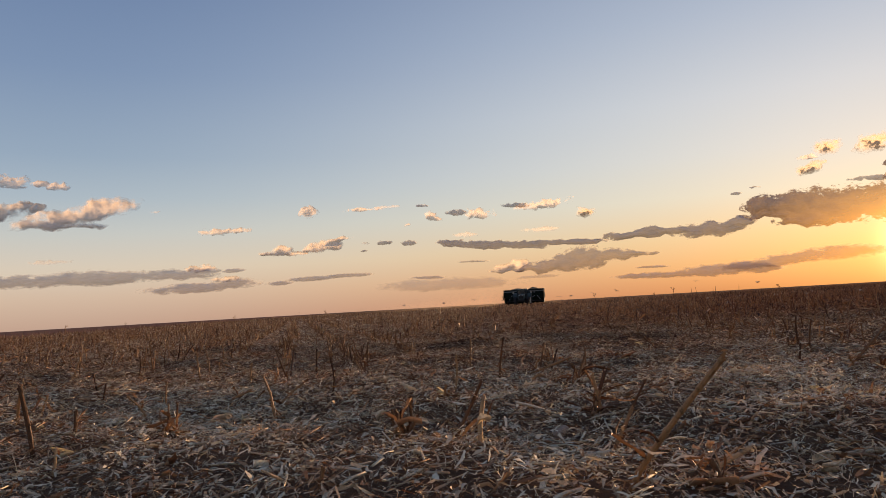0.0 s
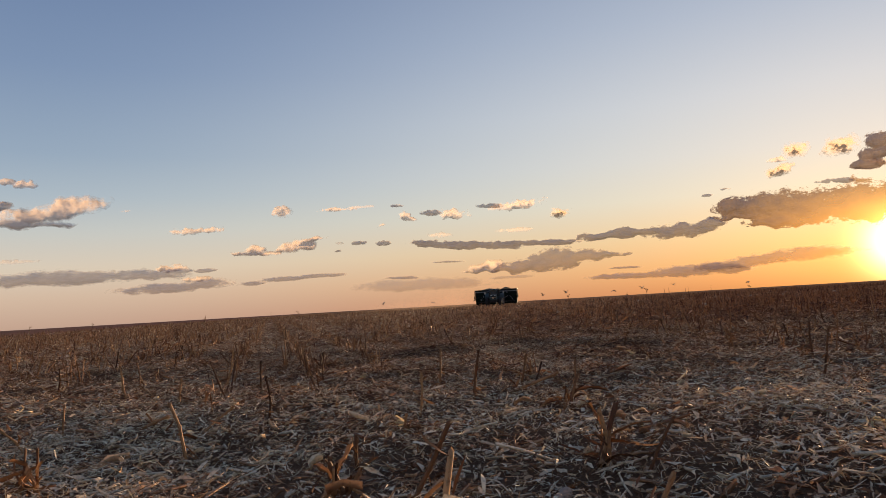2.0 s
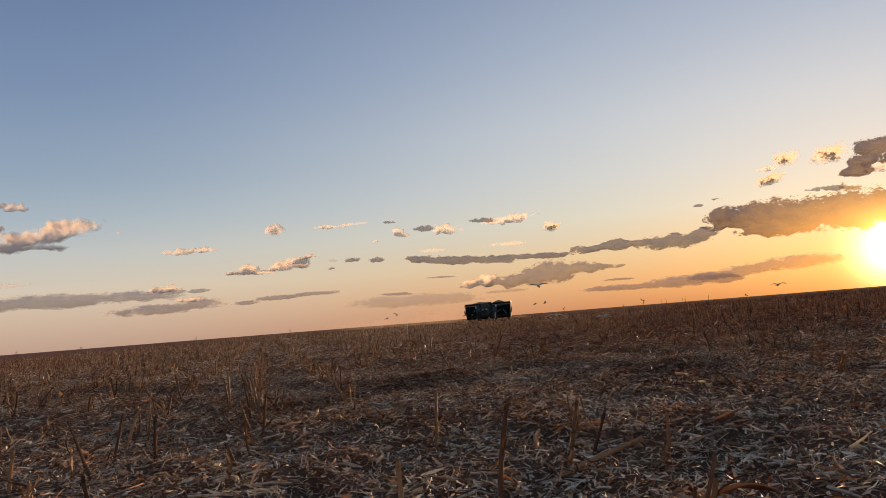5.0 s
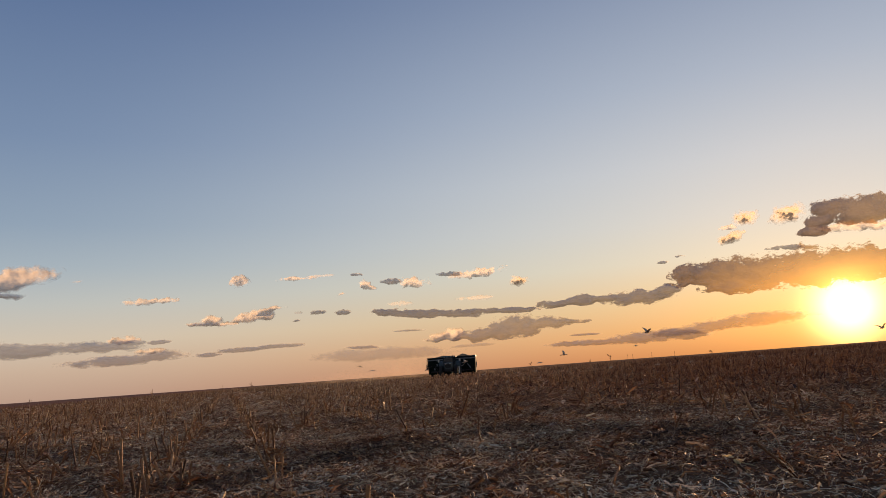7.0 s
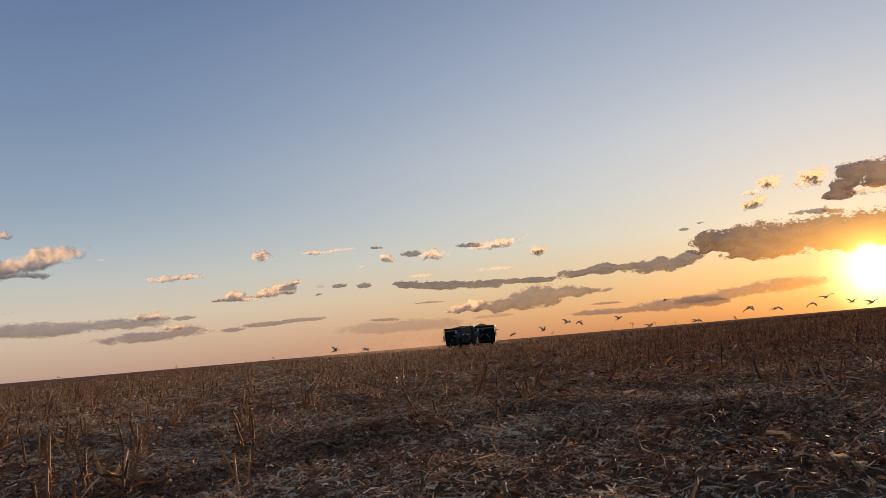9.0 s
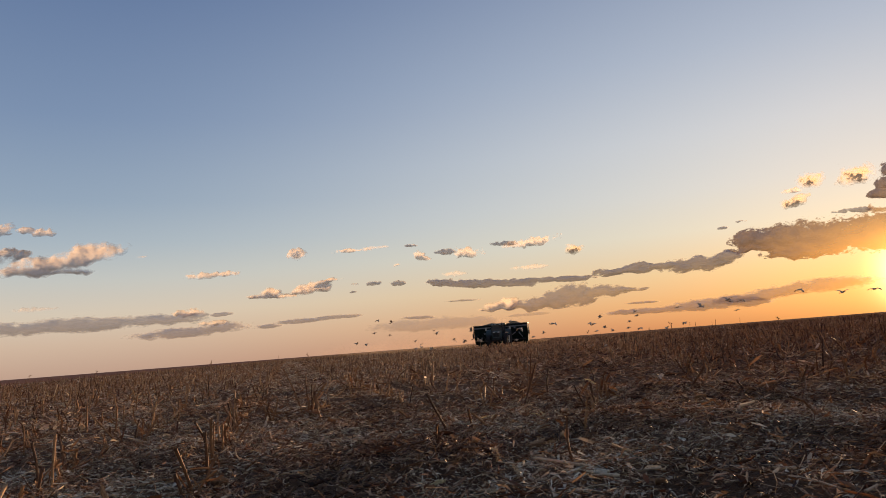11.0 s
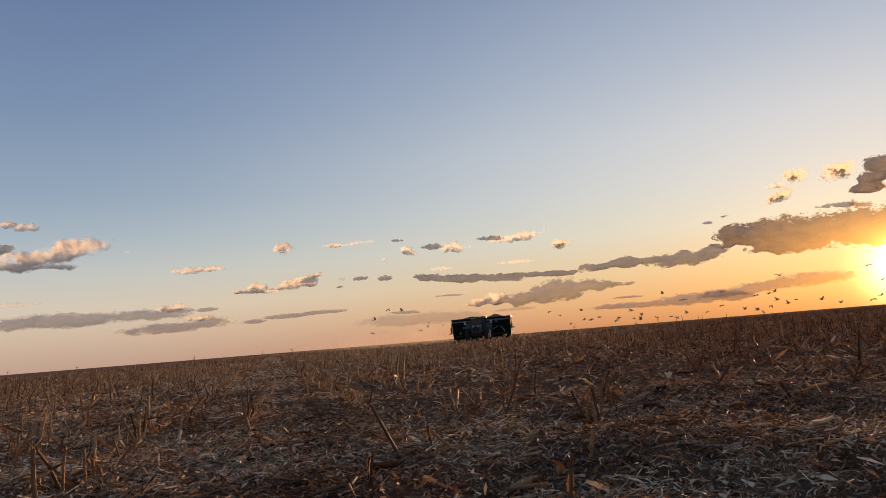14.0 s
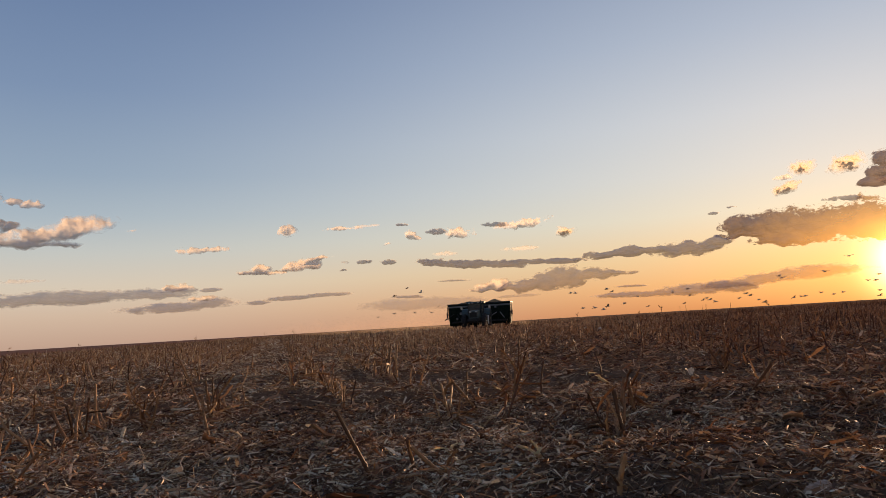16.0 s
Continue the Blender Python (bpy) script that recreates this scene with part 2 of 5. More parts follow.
def cloud_material(name, cover=1.0, thick=(0.30, 0.75), grain=1.0, rough=1.0, flat=1.0, body_tone=(0.66, 0.63, 0.62), relief=8.0, soft=(0.05, 0.6), by_depth=1.0, fray=0.4, dark=(0.2, 0.17, 0.16), share=0.3, glow=(0.93, 0.60, 0.26), fringe=(0.94, 0.81, 0.66)):
    """Thin vapour lets the sun through, thick vapour is lit from its own side; the density is the mesh's own.
    share: how much of what lies behind comes through the thick parts, tinted dark, or glow where the sun's glow is put
    into the tint."""
    mat, n = material(name)
    dens = n.add("ShaderNodeAttribute", attribute_name="vapour").outputs["Fac"]
    sun_glow = n.add("ShaderNodeAttribute", attribute_name="sun_glow").outputs["Fac"]
    form = n.add("ShaderNodeMapping")
    form.inputs["Scale"].default_value = (1.0, 1.0, flat)
    n.put(form.inputs["Vector"], n.add("ShaderNodeNewGeometry").outputs["Position"])
    at = form.outputs[0]
    big, small, tiny = n.noise(at, 0.010 * grain, 3, 0.5), n.noise(at, 0.030 * grain, 5, 0.55), n.noise(at, 0.10 * grain, 4, 0.6)
    rag = n.math("ADD", n.math("MULTIPLY", n.math("SUBTRACT", big, 0.5), 2.0 * rough), n.math("MULTIPLY", n.math("SUBTRACT", small, 0.5), 1.7 * rough))
    rag = n.math("ADD", rag, n.math("MULTIPLY", n.math("SUBTRACT", tiny, 0.5), fray * rough))
    d = n.math("ADD", dens, rag)
    alpha = n.math("MULTIPLY", n.span(d, *soft), cover)
    thin, full, clear, tint, mass = n.add("ShaderNodeBsdfTranslucent"), n.add("ShaderNodeBsdfDiffuse"), n.add("ShaderNodeBsdfTransparent"), n.add("ShaderNodeBsdfTransparent"), n.add("ShaderNodeMixShader")
    n.put(thin.inputs[0], (*fringe, 1))
    n.put(full.inputs[0], (*body_tone, 1))
    b = n.add("ShaderNodeBump")
    b.inputs["Strength"].default_value, b.inputs["Distance"].default_value = 1.0, relief
    n.put(b.inputs["Height"], n.math("ADD", big, n.math("MULTIPLY", small, 0.4)))
    n.put(full.inputs["Normal"], b), n.put(thin.inputs["Normal"], b)
    lump = n.math("MULTIPLY", n.span(n.noise(at, 0.011 * grain, 4, 0.5), 0.3, 0.7, -0.2, 0.2), n.math("SUBTRACT", 1.0, sun_glow))
    n.put(tint.inputs[0], n.mix(sun_glow, (*dark, 1), (*glow, 1)))
    n.put(mass.inputs[0], n.math("MINIMUM", n.math("MAXIMUM", n.math("ADD", n.math("ADD", n.math("MULTIPLY", sun_glow, 0.9 - share), share), lump), 0.03), 0.95))
    n.put(mass.inputs[1], full), n.put(mass.inputs[2], tint)
    body, out = n.add("ShaderNodeMixShader"), n.add("ShaderNodeMixShader")
    # Mesh mask that paints shade on the base and the side off the sun.
    side_shade = n.add("ShaderNodeAttribute", attribute_name="side_shade").outputs["Fac"]
    depth_shade = n.math("ADD", n.math("ADD", n.math("MULTIPLY", dens, by_depth), n.math("MULTIPLY", side_shade, 1.0 - by_depth)), n.math("MULTIPLY", rag, 0.7))
    n.put(body.inputs[0], n.span(depth_shade, *thick, 0.0, 0.95)), n.put(body.inputs[1], thin), n.put(body.inputs[2], mass)
    n.put(out.inputs[0], alpha), n.put(out.inputs[1], clear), n.put(out.inputs[2], body)
    n.put(n.add("ShaderNodeOutputMaterial").inputs[0], out.outputs[0])
    return mat


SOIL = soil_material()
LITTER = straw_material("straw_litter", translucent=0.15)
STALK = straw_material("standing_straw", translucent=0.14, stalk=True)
STALK_ONE = straw_material("single_stalk", translucent=0.08, single=True, stalk=True)
LEAF_ONE = straw_material("dry_leaf", translucent=0.2, single=True, stalk=True)
CABGREEN = plain("dusty_green_paint", (0.045, 0.068, 0.066), 0.55, grime=0.3, spec=0.3)
GREEN = plain("dark_green_paint", (0.007, 0.014, 0.010), 0.7, grime=0.06, spec=0.05)
BLACK = plain("black_steel", (0.014, 0.014, 0.015), 0.5, grime=0.1, spec=0.25)
RUBBER = plain("tyre_rubber", (0.015, 0.014, 0.014), 0.85, grime=0.25, scale=6)
PALE = plain("pale_stripe_paint", (0.15, 0.15, 0.15), 0.45, grime=0.35)
STEEL = plain("bare_steel", (0.38, 0.38, 0.37), 0.35, 0.9, grime=0.4)
RIM = plain("wheel_rim_paint", (0.30, 0.24, 0.05), 0.5, grime=0.6)
GRAIN = plain("maize_grain", (0.33, 0.17, 0.055), 0.8, grime=0.3, scale=9)
LAMP = plain("lamp_glass", (0.55, 0.55, 0.52), 0.12, grime=0.1)
PLUMAGE = plain("white_plumage", (0.56, 0.42, 0.29), 0.8, grime=0.12, scale=20)
BEAK = plain("yellow_beak", (0.5, 0.30, 0.05), 0.5, grime=0.1)
HUSK = straw_material("pale_husk", translucent=0.4, single=True, pale=True)
COB = plain("maize_cob", (0.46, 0.30, 0.21), 0.85, grime=0.5, scale=60)


def glass_material():
    mat, n = material("cab_glass")
    clear, pane, out = n.add("ShaderNodeBsdfTransparent"), n.add("ShaderNodeBsdfPrincipled"), n.add("ShaderNodeMixShader")
    n.put(clear.inputs[0], (0.22, 0.27, 0.29, 1)), n.put(pane.inputs["Base Color"], (0.07, 0.09, 0.10, 1)), n.put(pane.inputs["Roughness"], 0.12)
    n.put(out.inputs[0], 0.5), n.put(out.inputs[1], clear.outputs[0]), n.put(out.inputs[2], pane.outputs[0])
    n.put(n.add("ShaderNodeOutputMaterial").inputs[0], out.outputs[0])
    return mat


GLASS = glass_material()
CLOUDS = {"g": cloud_material("fringed_cloud", 0.92, (0.72, 1.05), 2.2, 1.0, 1.2, (0.26, 0.21, 0.20), 8, (0.05, 1.3), 0.4, 0.4, (0.3, 0.20, 0.12), 0.25, fringe=(0.95, 0.72, 0.42)),
          "d": cloud_material("thick_cloud", 0.88, (-0.1, 0.42), 1.5, 0.85, 1.8, (0.40, 0.40, 0.46), 10, (-0.05, 0.5), 0.85, 0.5, (0.34, 0.29, 0.28), 0.30),
          "b": cloud_material("dark_cloud", 0.97, (-0.2, 0.38), 1.7, 0.85, 1.5, (0.40, 0.335, 0.33), 12, (0.0, 0.42), 0.9, 0.5, (0.33, 0.215, 0.15), 0.40),
          "a": cloud_material("lit_cloud", 0.86, (0.25, 1.2), 1.1, 1.0, 1.2, (0.60, 0.57, 0.60), 4, (-0.15, 0.85), 0.2, 0.5, (0.4, 0.38, 0.4), 0.15),
          "t": cloud_material("thin_cloud", 0.74, (0.4, 1.5), 1.6, 1.6, 1.2, (0.60, 0.56, 0.57), 6, (0.0, 0.9), 0.2, 0.8, (0.5, 0.45, 0.42), 0.2),
          "h": cloud_material("hazy_cloud", 0.70, (-0.2, 0.6), 1.2, 0.8, 2.4, (0.50, 0.49, 0.57), 6, (-0.15, 0.75), 0.6, 0.35, (0.46, 0.38, 0.36), 0.3),
          "f": cloud_material("faint_cloud", 0.34, (1.6, 2.8), 1.6, 1.7, 1.6, soft=(0.0, 0.9), fray=0.8),
          "v": cloud_material("haze_band", 0.36, (-0.4, 0.5), 1.0, 0.7, 2.6, (0.48, 0.46, 0.54), 6, (-0.2, 0.8), 0.6, 0.4, (0.5, 0.40, 0.38), 0.3),
          "m": cloud_material("mauve_cloud", 0.74, (-0.25, 0.5), 1.5, 0.9, 1.8, (0.46, 0.43, 0.47), 8, (-0.1, 0.6), 0.7, 0.35, (0.45, 0.36, 0.33), 0.38),
          "s": cloud_material("small_cloud", 0.80, (-0.1, 0.6), 1.9, 1.0, 1.3, (0.42, 0.42, 0.48), 8, (0.0, 0.7), 0.5, 0.3, (0.3, 0.27, 0.26), 0.25)}
CLOUD_WORDS = {"v": "faint mauve haze band low over the horizon", "b": "dark brown cloud bank in front of the sun's glow", "m": "mauve cumulus bank with a knobbly top in evening haze", "g": "small dark cloud with a wide glowing fringe", "s": "small grey cloud fleck with a lit edge", "d": "grey cumulus cloud with glowing edges in the evening sky", "a": "small cumulus cloud lit pink on its sunny side",
               "t": "thin cream cloud lit through by the low sun", "h": "flat mauve cloud band in haze near the horizon", "f": "faint cloud wisp in the evening sky"}


# ---- helpers for meshes ----
def mesh_of(name, bm, mat, smooth=False):
    me = bpy.data.meshes.new(name)
    bm.to_mesh(me)
    bm.free()
    me.materials.append(mat)
    if smooth:
        for p in me.polygons:
            p.use_smooth = True
    return me


def part(name, bm, mat, parent=None, label="", smooth=False, at=None):
    ob = new(name, mesh_of(name, bm, mat, smooth))
    if parent is not None:
        ob.parent = parent
    if at is not None:
        ob.matrix_basis = at
    if label:
        tagged(ob, label)
    return ob


def box(bm, x0, x1, y0, y1, z0, z1, bevel=0.0, taper=None):
    """A box with bevelled edges; taper: how far the lower end is drawn in, in x and y."""
    made = bmesh.ops.create_cube(bm, size=1.0)["verts"]
    for v in made:
        low = v.co.z < 0
        v.co = Vector(((x0 + x1) / 2 + v.co.x * (x1 - x0), (y0 + y1) / 2 + v.co.y * (y1 - y0), z0 if low else z1))
        if low and taper:
            v.co.x += (1 if v.co.x < (x0 + x1) / 2 else -1) * taper[0]
            v.co.y += (1 if v.co.y < (y0 + y1) / 2 else -1) * taper[1]
    if bevel:
        edges = list({e for v in made for e in v.link_edges})
        bmesh.ops.bevel(bm, geom=edges, offset=bevel, segments=2, profile=0.6, affect="EDGES")
    return bm


def rod(bm, a, b, r, seg=8, r2=None):
    a, b = Vector(a), Vector(b)
    m = Matrix.Translation((a + b) / 2) @ (b - a).to_track_quat("Z", "Y").to_matrix().to_4x4()
    bmesh.ops.create_cone(bm, cap_ends=True, segments=seg, radius1=r, radius2=r if r2 is None else r2, depth=(b - a).length, matrix=m)
    return bm


def joined(name, verts, faces, mat, parent=None, smooth=False):
    me = bpy.data.meshes.new(name)
    me.from_pydata(verts, [], faces)
    me.materials.append(mat)
    if smooth:
        me.polygons.foreach_set("use_smooth", np.ones(len(me.polygons), bool))
    me.update()
    ob = new(name, me)
    if parent is not None:
        ob.parent = parent
    return ob


def arrays_to_mesh(name, verts, quads, mat, smooth=False):
    """A large mesh from numpy arrays of corners and of quads."""
    me = bpy.data.meshes.new(name)
    me.vertices.add(len(verts))
    me.vertices.foreach_set("co", np.ascontiguousarray(verts, np.float32).ravel())
    me.loops.add(quads.size)
    me.loops.foreach_set("vertex_index", np.ascontiguousarray(quads, np.int32).ravel())
    me.polygons.add(len(quads))
    me.polygons.foreach_set("loop_start", np.arange(0, quads.size, quads.shape[1], dtype=np.int32))
    me.polygons.foreach_set("loop_total", np.full(len(quads), quads.shape[1], np.int32))
    if smooth:
        me.polygons.foreach_set("use_smooth", np.ones(len(quads), bool))
    me.materials.append(mat)
    me.update(calc_edges=True)
    me.validate()
    return new(name, me)


# ---- the ground ----
rng = np.random.default_rng(11)
WAVES = [(rng.uniform(0, math.tau), rng.uniform(0, math.tau), lam, 0.011 * lam ** 0.55 * (1.0 if lam < 1.5 else 0.6)) for lam in (0.23, 0.31, 0.42, 0.55, 0.7, 0.9, 1.3, 1.9, 2.7, 4.1, 6.3)]


def swell(x, y):
    """A low swell across the field that hides the wheels of what drives behind it."""
    return (0.13 + 0.03 * np.sin(x * 0.19 + 1.0)) * np.exp(-((y - 60) / 15) ** 2) * (0.45 + 0.55 / (1 + np.exp(-(x + 6) / 5)))


def lift(x, y):
    """Height of the field: clods and old ridges near by, even further off."""
    x, y = np.asarray(x, float), np.asarray(y, float)
    z = 0.0
    reach = 0.2 * np.hypot(np.hypot(x, y - 6), 0.8)
    for turn, phase, lam, amp in WAVES:
        z = z + amp * np.clip(lam / reach, 0, 1) * np.sin((x * math.cos(turn) + y * math.sin(turn)) * math.tau / lam + phase)
    fade = np.clip(1.2 - np.hypot(x, y - 6) / 45, 0.0, 1.0)
    return z * 0.75 * fade + swell(x, y)


def build_ground():
    u = np.linspace(-1, 1, 321)
    xs = np.sinh(u * 9.0) / np.sinh(9.0) * 4200
    w = np.linspace(-1, 1, 341)
    ys = np.sinh(w * 9.0) / np.sinh(9.0) * 4200 + 6.0
    gx, gy = np.meshgrid(xs, ys)
    verts = np.stack([gx, gy, lift(gx, gy)], -1).reshape(-1, 3)
    n, m = len(ys), len(xs)
    a = (np.arange(n - 1)[:, None] * m + np.arange(m - 1)[None]).reshape(-1)
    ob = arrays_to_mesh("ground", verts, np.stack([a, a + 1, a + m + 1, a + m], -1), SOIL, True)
    tagged(ob, "dark brown field soil strewn with crushed maize straw", "ground", kind="structure")


build_ground()


# ---- straw on the ground: far too many pieces to count ----
def turned(yaw, pitch, roll):
    """Axes along, across and off each piece."""
    cy, sy, cp, sp, cr, sr = np.cos(yaw), np.sin(yaw), np.cos(pitch), np.sin(pitch), np.cos(roll), np.sin(roll)
    along = np.stack([cy * cp, sy * cp, sp], -1)
    side = np.stack([-sy, cy, 0 * cy], -1)
    up = np.cross(along, side)
    return along, side * cr[:, None] + up * sr[:, None], up * cr[:, None] - side * sr[:, None]


def ribbons(place, length, width, yaw, pitch, roll, bend, curl, cuts, wide=2, swing=None):
    """Curved strips: cuts steps along, wide points across; curl lifts their edges."""
    k = len(place)
    along, side, up = turned(yaw, pitch, roll)
    s = np.linspace(-0.5, 0.5, cuts + 1)
    c = np.linspace(-0.5, 0.5, wide)
    taper = np.sqrt(np.clip(1.08 - (2 * np.abs(s)) ** 2.5, 0.05, 1))
    swing = np.zeros(k) if swing is None else swing
    taper = taper[None] * (1 + rng.uniform(-0.85, 0.85, k)[:, None] * 2 * s[None])      # torn narrower at one end
    pts = (place[:, None, None] + along[:, None, None] * (length[:, None] * s)[:, :, None, None]
           + side[:, None, None] * ((width[:, None] * taper)[:, :, None] * c + (swing * length)[:, None, None] * (s ** 2)[None, :, None])[..., None]
           + up[:, None, None] * ((bend * length)[:, None, None] * (0.25 - s ** 2)[None, :, None] + (curl * width)[:, None, None] * (4 * c ** 2)[None, None])[..., None])
    pts = pts + rng.normal(0, 0.16, pts.shape) * width[:, None, None, None]
    verts = pts.reshape(-1, 3)
    i, j = np.meshgrid(np.arange(cuts), np.arange(wide - 1), indexing="ij")
    a = (i * wide + j).ravel()
    quad = np.stack([a, a + 1, a + wide + 1, a + wide], -1)
    quads = (np.arange(k)[:, None, None] * ((cuts + 1) * wide) + quad[None]).reshape(-1, 4)
    return verts, quads


def prisms(foot, top, r0, r1, sides=5, kink=None):
    """Tapered stalks from foot to top, open below, closed above by a slanting cut."""
    k = len(foot)
    d = top - foot
    d /= np.linalg.norm(d, axis=1, keepdims=True)
    ref = np.where(np.abs(d[:, 2:3]) > 0.9, [[1.0, 0, 0]], [[0, 0, 1.0]])
    e1 = np.cross(d, ref)
    e1 /= np.linalg.norm(e1, axis=1, keepdims=True)
    e2 = np.cross(d, e1)
    ang = np.arange(sides) * math.tau / sides
    ring = e1[:, None] * np.cos(ang)[None, :, None] + e2[:, None] * np.sin(ang)[None, :, None]
    mid = (foot + top) / 2 + (0 if kink is None else kink)
    slant = d[:, None] * (np.cos(ang) * 1.2)[None, :, None] * r1[:, None, None]
    rows = [foot[:, None] + ring * r0[:, None, None], mid[:, None] + ring * ((r0 + r1) / 2)[:, None, None], top[:, None] + ring * r1[:, None, None] + slant]
    verts = np.stack(rows, 1).reshape(-1, 3)
    quad = [[r * sides + a, r * sides + (a + 1) % sides, (r + 1) * sides + (a + 1) % sides, (r + 1) * sides + a] for r in range(2) for a in range(sides)]
    if sides == 4:
        quad.append([8, 9, 10, 11])
    quads = (np.arange(k)[:, None, None] * (3 * sides) + np.array(quad)[None]).reshape(-1, 4)
    return verts, quads


def stack(name, pieces, mat, label, category):
    verts, quads, n = [], [], 0
    for v, q in pieces:
        verts.append(v), quads.append(q + n)
        n += len(v)
    ob = arrays_to_mesh(name, np.concatenate(verts), np.concatenate(quads), mat)
    return tagged(ob, label, category, kind="stuff")


def wedge(count, y0, y1, half=0.66, spread=1.4, power=1.0, eye=-1.0):
    """Places in a stretch of the field that widens away from the path."""
    y = y0 + (y1 - y0) * rng.random(count) ** power
    x = (rng.random(count) * 2 - 1) * (spread + half * (y - eye)) * (1 + 0.15 * rng.standard_normal(count) ** 2)
    return x, y


def strip(count, half, y0, y1):
    """Places in the strip that the camera walks along."""
    return rng.uniform(-half, half, count) + rng.normal(0, 0.12, count), rng.uniform(y0, y1, count) + rng.normal(0, 0.15, count)


def on_field(x, y):
    return x + y * EDGE_RUN + EDGE_AT > rng.normal(0, 1.0, len(x))


def litter(name, places, size, label, cuts=3, fat=1.0):
    x, y = places
    keep = on_field(x, y)
    x, y = x[keep], y[keep]
    count = len(x)
    heap = 0.045 * np.clip(np.sin(x * 2.3 + 1.7 * np.sin(y * 1.1)) * np.sin(y * 1.9 + 1.1 * np.sin(x * 1.7)), 0, 1)   # straw lies deeper in places
    z = lift(x, y) + heap * rng.random(count)
    kind = rng.random(count)
    out = []

    def ways(k, tilt):
        return rng.uniform(0, math.tau, k), rng.normal(0, tilt, k), rng.normal(0, 0.9, k)

    def middles(m, pitch, length, depth):
        k = m.sum()
        return np.stack([x[m], y[m], z[m] + rng.exponential(depth, k) + np.abs(np.sin(pitch)) * length * 0.4], -1)

    # thin fibres, much bent
    m = kind < 0.22
    k = m.sum()
    length, width = size * rng.lognormal(-3.05, 0.5, k).clip(0.015, 0.16), size * fat * rng.uniform(0.0014, 0.0034, k)
    yaw, pitch, roll = ways(k, 0.38)
    out.append(ribbons(middles(m, pitch, length, 0.018), length, width, yaw, pitch, roll, rng.normal(0.1, 0.4, k), rng.uniform(-0.3, 0.6, k), cuts, swing=rng.normal(0, 0.8, k)))
    # shreds of leaf
    m = (kind >= 0.22) & (kind < 0.78)
    k = m.sum()
    length, width = size * rng.lognormal(-3.5, 0.45, k).clip(0.01, 0.10), size * fat * rng.uniform(0.003, 0.009, k)
    yaw, pitch, roll = ways(k, 0.36)
    out.append(ribbons(middles(m, pitch, length, 0.015), length, width, yaw, pitch, roll * 0.7, rng.normal(0.12, 0.5, k), rng.uniform(-0.3, 0.6, k), min(cuts, 2), swing=rng.normal(0, 0.7, k)))
    # husks and broad leaf pieces, curled along their length
    m = (kind >= 0.78) & (kind < 0.955)
    k = m.sum()
    length, width = size * rng.lognormal(-3.25, 0.42, k).clip(0.018, 0.11), size * fat * rng.uniform(0.006, 0.017, k)
    yaw, pitch, roll = ways(k, 0.3)
    out.append(ribbons(middles(m, pitch, length, 0.014), length, width, yaw, pitch, roll * 0.6, rng.normal(0.1, 0.4, k), rng.uniform(0.3, 1.1, k), min(cuts, 2), 3 if cuts > 2 else 2, swing=rng.normal(0, 0.3, k)))
    # broken lengths of stalk
    m = kind >= 0.955
    k = m.sum()
    length = size * rng.uniform(0.03, 0.14, k)
    yaw, pitch = rng.uniform(0, math.tau, k), rng.normal(0, 0.14, k)
    d = np.stack([np.cos(yaw) * np.cos(pitch), np.sin(yaw) * np.cos(pitch), np.sin(pitch)], -1) * length[:, None] / 2
    mid = np.stack([x[m], y[m], z[m] + 0.012 + np.abs(d[:, 2])], -1)
    r = size ** 0.5 * rng.uniform(0.002, 0.007, k)
    out.append(prisms(mid - d, mid + d, r, r * 0.85, 4, rng.normal(0, 0.004, (k, 3))))
    return stack(name, out, LITTER, label, "straw")


litter("straw_litter", strip(150000, 2.5, 0.6, 12.8), 0.9, "shredded maize leaves, husks and stalk bits lying on the soil", 2)
litter("straw_litter", strip(26000, 2.3, 8.4, 12.6), 1.05, "trodden grey-brown maize chaff covering the lane", 1, 1.4)
litter("straw_litter", strip(5000, 2.3, 0.8, 12.4), 1.6, "larger torn maize leaves and husks among the shreds", 3, 0.9)
litter("straw_litter", (rng.normal(0, 7.5, 14000), rng.uniform(-9, 16, 14000)), 1.2, "scattered maize straw on the soil round about", 1, 1.3)
x, y = wedge(165000, 0.6, 19.0, power=0.75)
side = (np.abs(x) > 2.4) | (y > 12.3)
litter("straw_litter", (x[side], y[side]), 1.25, "crushed pale and brown maize straw covering the soil", 1, 1.5)
for near, off in ((-6.5, -2.3), (2.3, 6.5)):
    litter("straw_litter", (rng.uniform(near, off, 44000) + rng.normal(0, 0.5, 44000), 0.8 + 13.0 * rng.random(44000) + np.abs(rng.normal(0, 1.2, 44000))), 1.05, "dense crushed maize straw beside the flattened lane", 1, 1.3)
litter("straw_litter", wedge(15000, 11.5, 38.0, power=1.1), 2.7, "long torn maize leaves and stalks lying over the crushed straw", 2, 1.0)
litter("straw_litter", wedge(130000, 17.0, 44.0, power=1.2), 1.7, "crushed maize straw covering the field further off", 1, 1.9)
litter("straw_litter", wedge(42000, 38.0, 110.0, power=1.2), 3.8, "distant crushed maize straw on the field", 1, 1.8)


# ---- standing stubble, in rows that run away from the camera ----
ROW = 0.76
ROW_TURN = -0.25      # the rows run off to one side of the path


